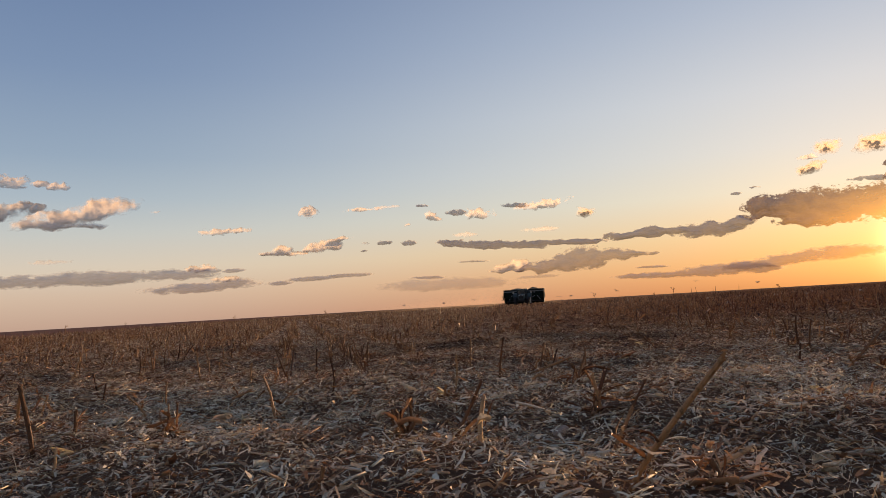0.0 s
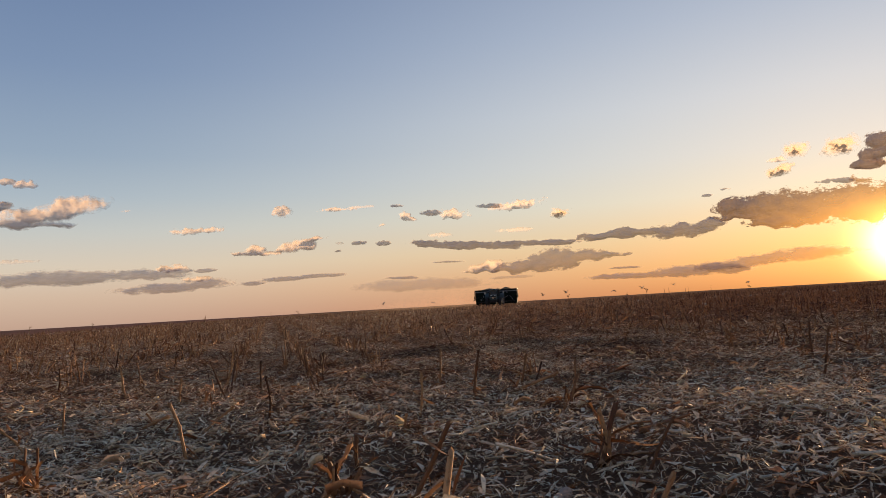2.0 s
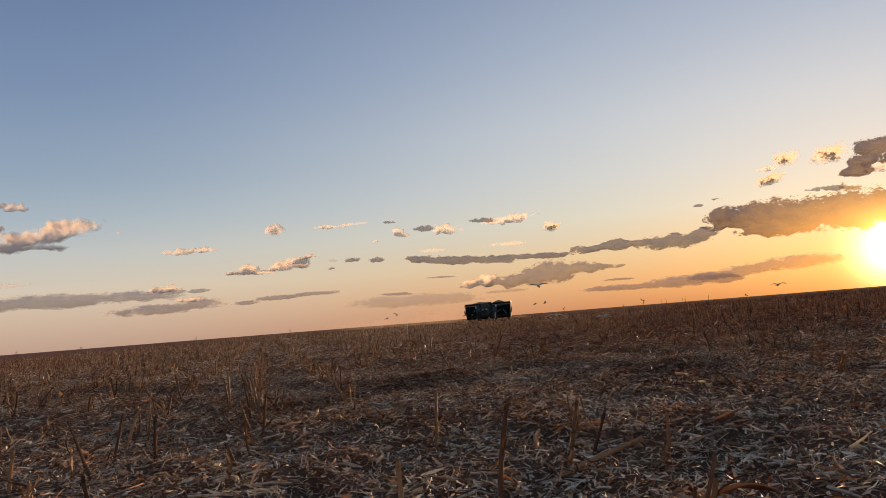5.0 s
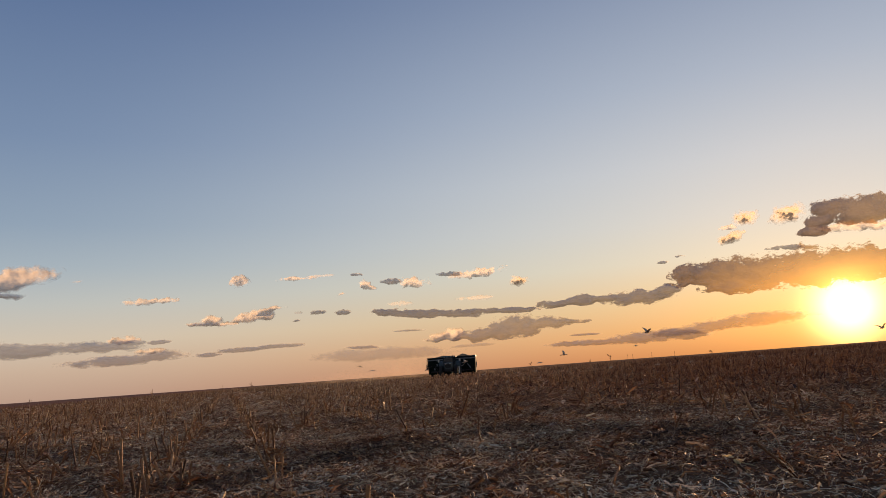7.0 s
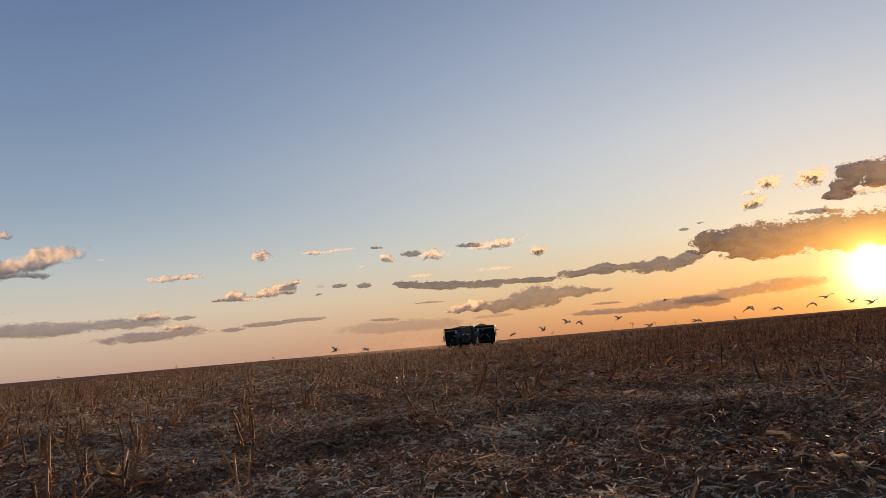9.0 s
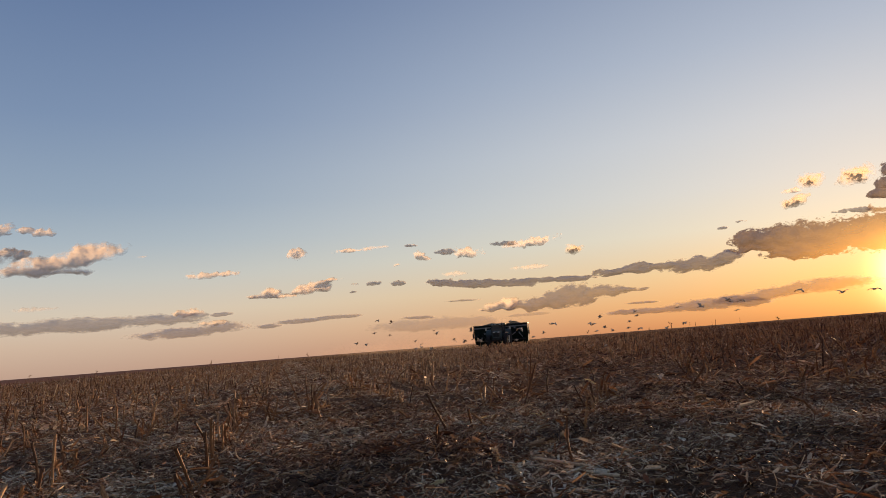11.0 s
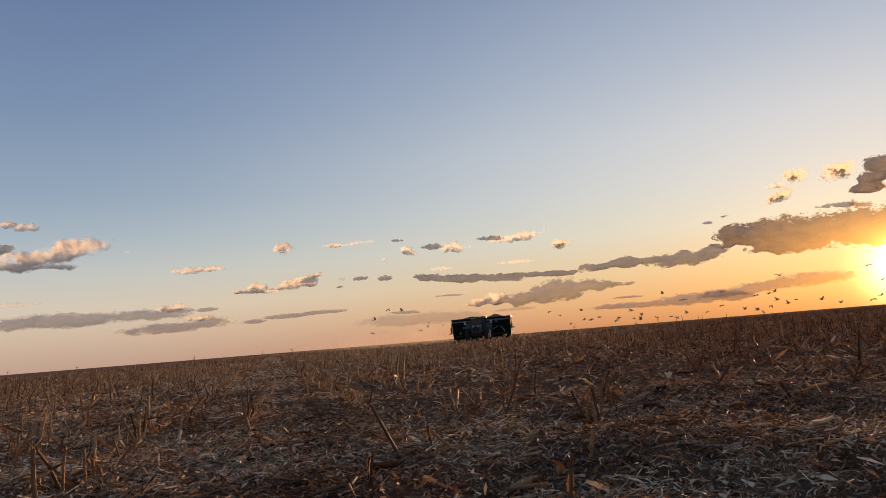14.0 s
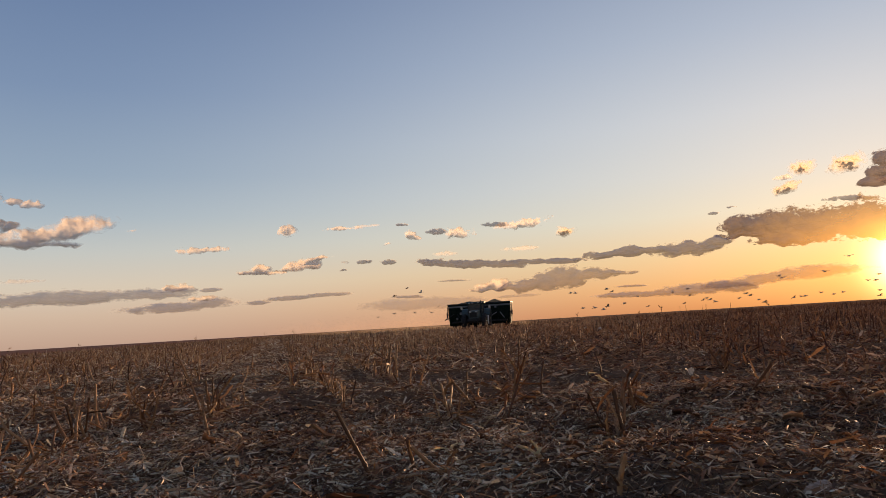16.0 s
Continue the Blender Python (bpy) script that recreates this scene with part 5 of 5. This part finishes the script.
# ---- birds: white egrets that rise from the field and cross over it ----
def make_bird():
    bird = new("egret")
    bm = bmesh.new()
    spine = [(-0.17, 0.012, 0.0), (-0.10, 0.045, 0.0), (0.0, 0.062, -0.004), (0.09, 0.05, 0.0), (0.15, 0.026, 0.012), (0.21, 0.024, 0.03), (0.25, 0.030, 0.036), (0.285, 0.016, 0.034)]
    rings = [[bm.verts.new((math.cos(a) * r, y, z + math.sin(a) * r * 0.9)) for a in (k * math.tau / 8 for k in range(8))] for y, r, z in spine]
    for p, q in zip(rings, rings[1:]):
        for k in range(8):
            bm.faces.new((p[k], p[(k + 1) % 8], q[(k + 1) % 8], q[k]))
    bm.faces.new(rings[0][::-1]), bm.faces.new(rings[-1])
    part("body", bm, PLUMAGE, bird, smooth=True)
    part("beak", rod(bmesh.new(), (0, 0.28, 0.034), (0, 0.345, 0.026), 0.010, 6, 0.001), BEAK, bird, "yellow beak")
    bm = box(bmesh.new(), -0.05, 0.05, -0.27, -0.12, -0.006, 0.008, 0.003)
    part("tail", bm, PLUMAGE, bird)
    wings = []
    for s in (-1, 1):
        bm = bmesh.new()
        prof = [(0.0, -0.09, 0.09, 0.0), (0.12, -0.10, 0.10, 0.03), (0.24, -0.105, 0.095, 0.035), (0.35, -0.11, 0.05, 0.015), (0.43, -0.09, 0.0, -0.02), (0.47, -0.07, -0.04, -0.035)]
        rows = []
        for x, y0, y1, z in prof:
            rows.append([bm.verts.new((s * x, y0, z - 0.012)), bm.verts.new((s * x, (y0 + 2 * y1) / 3, z + 0.012)), bm.verts.new((s * x, y1, z)), bm.verts.new((s * x, (y0 + 2 * y1) / 3, z - 0.006))])
        for p, q in zip(rows, rows[1:]):
            for k in range(4):
                bm.faces.new((p[k], p[(k + 1) % 4], q[(k + 1) % 4], q[k]))
        bm.faces.new(rows[0][::-1]), bm.faces.new(rows[-1])
        bmesh.ops.recalc_face_normals(bm, faces=bm.faces)
        wings.append(part("wing", bm, PLUMAGE, bird, smooth=True, at=pose(s * 0.045, 0.03, 0.035)))
    for s in (-1, 1):
        part("leg", rod(bmesh.new(), (s * 0.02, -0.08, -0.04), (s * 0.015, -0.30, -0.05), 0.006, 5), BLACK, bird)
    tagged(bird, "white egret flying low over the stubble field", "bird", "egrets")
    return bird


FIRST_BIRD = make_bird()
BIRDS = []          # each: the bird, its rows of (t, x, y, z, sits)


def add_bird(rows):
    BIRDS.append((FIRST_BIRD if not BIRDS else copy_thing(FIRST_BIRD, pose(*rows[0][1:4])), rows))


def bird_cross(t0, place, speed, off):
    """A bird that sits in the stubble until off seconds, then climbs and crosses the field at one speed."""
    p, v = Vector(place), Vector(speed)
    up = off + 0.8
    at = lambda t: p + v * (t - t0)
    first = at(up)
    seat = first - Vector((v.x, v.y, 0)) * 0.45
    low = 0.07 + float(swell(seat.x, seat.y))
    rows = [(0.0, seat.x, seat.y, low, True), (off, seat.x, seat.y, low, True)]
    k = 0
    while up + k * 0.5 < 16.6:
        t = min(up + k * 0.5, 16.0) if up + k * 0.5 < 16.2 else 16.0
        q = at(t)
        rows.append((t, q.x, q.y, max(0.7, q.z) + 0.10 * math.sin(t * 4 + p.x), False))
        k += 1
        if t >= 16.0:
            break
    if rows[-1][0] < 16.0:
        q = at(16.0)
        rows.append((16.0, q.x, q.y, max(0.7, q.z), False))
    add_bird(rows)


def bird_track(points):
    """A bird that passes the given points (t, x, y, z); before them it rises from the field, after them it flies on or lands."""
    rows = []
    t0, *a = points[0]
    if t0 > 1:
        v = (Vector(points[1][1:]) - Vector(a)) / (points[1][0] - t0)
        seat = Vector(a) - Vector((v.x, v.y, 0)).normalized() * 6
        rows += [(0.0, seat.x, seat.y, 0.07, True), (t0 - 1.6, seat.x, seat.y, 0.07, True)]
    rows += [(t, x, y, max(0.15, z), False) for t, x, y, z in points]
    t1, *b = points[-1]
    v = (Vector(b) - Vector(points[-2][1:])) / (t1 - points[-2][0])
    if t1 < 6.8 and b[2] >= 0.35:      # it comes down again
        rows += [(t1 + 1.0, b[0] + v.x * 0.9, b[1] + v.y * 0.9, b[2] * 0.45, False), (t1 + 1.9, b[0] + v.x * 1.4, b[1] + v.y * 1.4, 0.07, True), (16.0, b[0] + v.x * 1.4, b[1] + v.y * 1.4, 0.07, True)]
    elif b[2] < 0.35:
        rows += [(t1 + 0.4, b[0] + v.x * 0.2, b[1] + v.y * 0.2, 0.07, True), (16.0, b[0] + v.x * 0.2, b[1] + v.y * 0.2, 0.07, True)]
    else:
        v.z = min(0.4, max(0.05, v.z))
        t = t1
        while t < 16.0:
            t = min(16.0, t + 1.0)
            q = Vector(b) + v * (t - t1)
            rows.append((t, q.x, q.y, q.z, False))
    add_bird(rows)


bird_cross(13.5, (-3.64, 107.64, 2.87), (0.4, 0.8, 0.09), 9.9)
bird_cross(13.5, (-2.95, 103.36, 2.41), (-1.0, 0.1, 0.00), 10.6)
bird_cross(13.5, (-1.9, 126.64, 2.83), (0.2, 0.6, 0.10), 10.6)
bird_cross(13.5, (-4.93, 105.41, 1.9), (0.6, 0.6, 0.12), 10.7)
bird_cross(13.5, (-10.06, 118.09, 2.28), (-0.8, 0.8, 0.02), 10.5)
bird_cross(13.5, (-11.2, 101.87, 1.92), (1.2, 1.0, 0.15), 10.1)
bird_cross(13.5, (8.25, 101.26, 2.89), (8.0, 1.2, 0.05), 9.9)
bird_cross(13.5, (10.23, 108.21, 2.57), (8.5, -0.1, -0.00), 9.5)
bird_cross(13.5, (12.2, 108.97, 1.28), (7.6, 0.2, 0.07), 10.3)
bird_cross(13.5, (11.45, 90.35, 2.56), (6.0, 0.8, 0.16), 10.2)
bird_cross(13.5, (12.39, 99.8, 1.63), (8.0, 1.6, 0.10), 10.7)
bird_cross(13.5, (11.0, 83.24, 1.37), (6.4, 1.4, 0.08), 10.8)
bird_cross(13.5, (15.09, 100.44, 1.73), (6.5, 0.7, 0.02), 10.6)
bird_cross(13.5, (13.06, 79.68, 1.19), (6.1, -0.2, 0.13), 10.9)
bird_cross(13.5, (15.54, 90.52, 1.05), (5.7, 1.1, 0.15), 9.8)
bird_cross(13.5, (14.48, 78.78, 1.77), (5.7, 1.0, 0.03), 9.4)
bird_cross(13.5, (19.61, 105.07, 1.26), (8.6, 1.6, 0.02), 10.1)
bird_cross(13.5, (15.35, 79.69, 0.87), (5.8, -0.0, 0.04), 9.4)
bird_cross(13.5, (19.65, 96.22, 1.51), (6.1, 1.3, 0.02), 9.4)
bird_cross(13.5, (24.79, 106.47, 1.24), (8.6, 0.5, 0.07), 9.9)
bird_cross(13.5, (23.34, 96.45, 0.96), (7.1, 0.8, 0.17), 10.2)
bird_cross(13.5, (23.34, 91.91, 1.37), (6.5, 0.1, 0.02), 10.5)
bird_cross(13.5, (29.66, 105.78, 1.44), (7.8, -0.4, 0.05), 10.2)
bird_cross(13.5, (28.3, 92.86, 1.88), (5.8, 0.9, -0.04), 10.3)
bird_cross(13.5, (21.93, 96.19, 3.85), (6.8, 0.3, 0.11), 10.4)
bird_cross(13.5, (32.32, 96.84, 1.13), (6.1, 1.0, 0.17), 9.4)
bird_cross(13.5, (27.69, 81.95, 0.87), (5.9, 0.2, 0.03), 10.2)
bird_cross(13.5, (28.47, 83.73, 2.49), (5.9, 0.2, 0.04), 10.3)
bird_cross(13.5, (35.41, 96.82, 2.95), (6.2, 1.1, 0.02), 10.2)
bird_cross(13.5, (28.83, 80.53, 1.77), (6.5, -0.0, 0.05), 9.7)
bird_cross(13.5, (34.38, 94.7, 1.3), (6.2, 0.3, 0.14), 9.8)
bird_cross(13.5, (32.35, 86.57, 1.36), (7.1, 0.3, 0.10), 9.6)
bird_cross(13.5, (38.84, 99.34, 1.86), (7.4, -0.2, 0.07), 9.7)
bird_cross(13.5, (32.07, 78.08, 1.45), (6.4, -0.0, 0.01), 10.6)
bird_cross(13.5, (42.12, 95.17, 1.19), (7.7, 0.3, -0.02), 10.6)
bird_cross(13.5, (37.46, 79.08, 1.16), (6.6, 0.3, 0.05), 9.7)
bird_cross(13.5, (40.19, 82.26, 1.42), (6.2, -0.1, -0.05), 10.8)
bird_cross(13.5, (48.36, 96.9, 0.97), (8.5, 0.5, 0.17), 10.9)
bird_cross(13.5, (48.55, 96.17, 3.44), (7.0, 1.3, 0.10), 10.5)
bird_cross(13.5, (43.15, 84.24, 2.85), (6.2, 0.1, -0.03), 9.8)
bird_cross(16, (13.78, 96.35, 3.35), (5.8, 0.9, 0.11), 14.3)
bird_cross(16, (14.72, 98.86, 3.47), (7.2, 1.1, 0.37), 13.9)
bird_cross(16, (15.09, 81.51, 3.17), (5.6, 0.0, 0.19), 14.0)
bird_cross(16, (18.21, 93.93, 3.18), (6.0, 1.1, 0.28), 13.6)
bird_cross(16, (17.99, 87.04, 1.63), (6.2, 0.5, 0.33), 13.6)
bird_cross(16, (14.64, 86.32, 1.39), (5.6, 0.9, 0.15), 14.2)
bird_cross(16, (24.49, 102.7, 1.3), (7.4, 1.0, 0.10), 14.0)
bird_cross(16, (22.96, 101.53, 2.73), (5.8, 0.2, 0.18), 13.8)
bird_cross(16, (14.41, 92.09, 1.46), (5.9, 0.9, 0.10), 13.3)
bird_cross(16, (15.21, 84.42, 1.2), (4.8, -0.1, 0.39), 14.2)
bird_cross(16, (15.43, 83.34, 1.51), (5.4, 0.2, 0.19), 13.6)
bird_cross(16, (-6.0, 98.55, 5.18), (1.0, 0.6, 0.21), 9.9)
bird_cross(16, (-6.9, 90.55, 4.03), (1.0, -0.0, 0.27), 10.6)
bird_cross(16, (-3.95, 92.02, 4.43), (1.0, -0.1, 0.15), 10.1)
bird_cross(9.0, (13.52, 58.13, 1.56), (5.8, 2.0, 0.52), 8.3)
bird_cross(9.0, (9.39, 56.18, 1.32), (4.9, 2.2, 0.48), 8.2)
bird_cross(9.0, (10.98, 60.16, 1.55), (5.1, 1.6, 0.41), 8.3)
bird_cross(9.0, (15.64, 48.61, 0.9), (5.0, 2.1, 0.55), 8.5)
bird_cross(9.0, (20.49, 51.92, 1.23), (6.0, 3.0, 0.30), 8.2)
bird_cross(9.0, (20.2, 47.65, 1.24), (5.8, 2.7, 0.55), 8.4)
bird_cross(9.0, (25.95, 54.53, 1.4), (5.7, 2.4, 0.24), 8.3)
bird_cross(9.0, (21.85, 44.72, 1.28), (4.5, 2.9, 0.22), 8.0)
bird_cross(9.0, (24.37, 45.03, 1.21), (6.0, 1.4, 0.21), 8.4)
bird_cross(9.0, (13.24, 50.21, 0.92), (5.9, 2.7, 0.53), 8.5)
bird_cross(9.0, (5.8, 59.07, 1.0), (5.8, 1.1, 0.51), 8.2)
bird_cross(9.0, (8.4, 60.94, 0.98), (4.4, 2.9, 0.57), 7.9)
bird_cross(9.0, (-6.79, 54.83, 0.86), (5.3, 3.1, 0.30), 8.0)
bird_cross(9.0, (-4.63, 53.88, 0.72), (5.4, 2.9, 0.36), 8.1)
bird_track([(5.3, 4.29, 41.89, 2.18), (5.5, 4.09, 43.07, 2.11), (6, 5.49, 45.16, 2.36), (6.5, 9.35, 46.76, 2.41), (7, 14.3, 47.82, 2.12), (7.4, 17.48, 49.03, 1.58), (8.0, 22.31, 52.74, 0.94), (8.4, 25.31, 53.75, 1.16), (8.8, 27.99, 54.83, 1.1)])
bird_track([(5.3, 20.18, 45.67, 1.25), (5.7, 22.15, 47.19, 1.17), (6, 24.88, 48.17, 1.28), (6.5, 27.61, 49.15, 1.24), (7, 30.49, 50.02, 1.42)])
bird_track([(5.7, -4.19, 87.3, 2.22), (6.3, -1.31, 84.69, 2.13), (7, -4.42, 82.96, 1.29), (7.6, -1.04, 83.36, 1.42)])
bird_track([(6.3, 7.28, 68.29, 1.43), (6.5, 9.62, 68.08, 1.39), (7, 13.11, 67.76, 1.35), (7.6, 15.88, 67.43, 1.02), (8.0, 19.3, 66.68, 0.9), (8.4, 22.17, 65.95, 1.06), (8.8, 24.78, 65.19, 1.25), (9.2, 28.27, 66.13, 1.79)])
bird_track([(7.6, 7.61, 64.88, 2.19), (8.0, 10.49, 64.64, 2.37), (8.4, 14.15, 64.13, 2.12), (8.8, 17.17, 63.57, 2.29), (9.2, 20.32, 62.82, 2.91)])
bird_track([(5.4, 4.96, 31.81, 0.28), (5.6, 4.79, 31.96, 0.03), (5.8, 5.0, 33.04, -0.0)])
bird_track([(5.4, 4.66, 34.89, 0.51), (5.7, 4.68, 35.06, 0.21), (5.9, 4.95, 36.14, 0.08)])
bird_track([(5.4, 11.59, 96.51, 2.11), (5.7, 11.76, 93.64, 1.8), (6.3, 13.18, 91.72, 1.42)])
bird_track([(5.4, 15.98, 105.98, 2.49), (6.0, 20.37, 105.53, 2.7), (6.5, 25.56, 104.6, 2.8)])
bird_track([(5.5, -5.73, 92.12, 2.42), (6, -5.66, 92.38, 2.57), (6.5, -6.23, 94.58, 2.55)])
bird_track([(0, -0.65, 99.15, 1.21), (0.5, -0.2, 97.35, 1.36), (1.5, 3.14, 99.78, 0.98), (3.0, 10.13, 104.95, 1.78)])
bird_track([(0, -5.36, 109.03, 1.04), (0.5, -4.87, 109.24, 1.11), (1.5, -3.95, 111.77, 0.99), (3.0, -1.46, 115.44, 1.43)])
bird_track([(0, -11.76, 113.56, 1.06), (0.5, -12.2, 113.71, 1.24), (1.5, -10.64, 114.35, 1.08), (3.0, -12.92, 114.72, 1.93)])
bird_track([(0, 15.15, 97.99, 1.13), (1.5, 12.9, 93.94, 1.29), (3.0, 19.22, 88.37, 1.33)])
bird_track([(0, 12.81, 103.36, 1.02), (1.5, 19.02, 95.95, 1.22), (3.0, 22.0, 89.77, 1.23)])
bird_track([(0, 19.87, 107.33, 1.4), (1.5, 24.11, 102.0, 1.37), (3.0, 26.95, 91.54, 1.26)])
bird_track([(0, 11.79, 108.51, 0.98), (1.5, 11.12, 104.23, 1.14), (3.0, 18.36, 98.74, 1.28)])
bird_track([(0, 33.35, 114.39, 2.23), (1.5, 29.82, 105.69, 1.63), (3.0, 33.07, 94.81, 1.7)])
bird_track([(0, 34.73, 92.89, 1.33), (1.5, 36.09, 93.06, 1.26), (3.0, 38.92, 92.55, 1.67)])


def fly(bird, rows, seed):
    """Keys a bird's way and the beat of its wings."""
    r = random.Random(seed)
    out, heading = [], None
    for n, (t, x, y, z, sits) in enumerate(rows):
        a, b = rows[max(0, n - 1)], rows[min(len(rows) - 1, n + 1)]
        dx, dy = b[1] - a[1], b[2] - a[2]
        if math.hypot(dx, dy) > 0.05:
            want = -math.degrees(math.atan2(dx, dy))
            if heading is None:
                heading = want
            turn = (want - heading + 180) % 360 - 180
            heading += max(-60, min(60, turn))
        if heading is None:
            heading = 0.0
        tilt = 0 if sits else max(-15, min(25, math.degrees(math.atan2(b[3] - a[3], math.hypot(dx, dy) + 0.5))))
        out.append((t, pose(x, y, z, tilt, 0 if sits else r.gauss(0, 8), heading)))
    walk(bird, out)
    wings = [o for o in bird.children if o.name.startswith("wing")]
    beat = r.uniform(0.15, 0.20)
    rest = [row for row in rows if row[4]]
    start = max([row[0] for row in rest if row[0] < 15.9 and not rows[-1][4]] or [0.0])
    stop = rows[-2][0] if rows[-1][4] else 16.0
    if rows[0][4] and rows[-1][4]:
        start = rows[1][0]
    flaps, t, up = [], start, r.random() < 0.5
    if start > 0:
        flaps += [(0.0, -70.0), (start, -70.0)]
        t += 0.12
        flaps.append((t, -5.0))
    t += r.uniform(0.02, 0.15)
    while t < stop - 0.05:
        flaps.append((t, r.uniform(28, 46) if up else r.uniform(-34, -22)))
        t, up = t + beat * r.uniform(0.9, 1.1), not up
    if rows[-1][4]:
        flaps += [(stop + 0.05, -5.0), (stop + 0.3, -70.0), (16.0, -70.0)]
    else:
        flaps.append((16.0, 10.0))
    if flaps[0][0] > 0:
        flaps.insert(0, (0.0, 10.0))
    for n, wing in enumerate(wings):
        s = -1 if n == 0 else 1
        walk(wing, [(t, pose(s * 0.045, 0.03, 0.035, 0, -s * a, 0)) for t, a in flaps])


def motions():
    steps = [k * 0.5 for k in range(33)]
    walk(tractor, [(t, machine_at(t, 4.9)) for t in steps])
    for hp, wheels in hoppers:
        walk(hp, [(t, machine_at(t, 0.0)) for t in steps])
    for ob, x, y, z, r in [(w, *w.matrix_basis.translation, w.matrix_basis.translation.z) for w in tractor_wheels + hoppers[0][1] + hoppers[1][1]]:
        walk(ob, [(t, pose(x, y, z, math.degrees(2.297 * t / r))) for t in steps])
    for n, (puff, x, back) in enumerate(PUFFS):
        rows = []
        for t in steps:
            m = machine_at(t, back)
            p = m @ Vector((x + 0.3 * math.sin(t * 0.9 + n * 2), 0, 0.12 * math.sin(t * 1.7 + n) - 0.1))
            rows.append((t, pose(p.x, p.y, p.z, 0, 4 * math.sin(t * 1.1 + n), 3)))
        walk(puff, rows)
    for n, (bird, rows) in enumerate(BIRDS):
        fly(bird, rows, n)


motions()
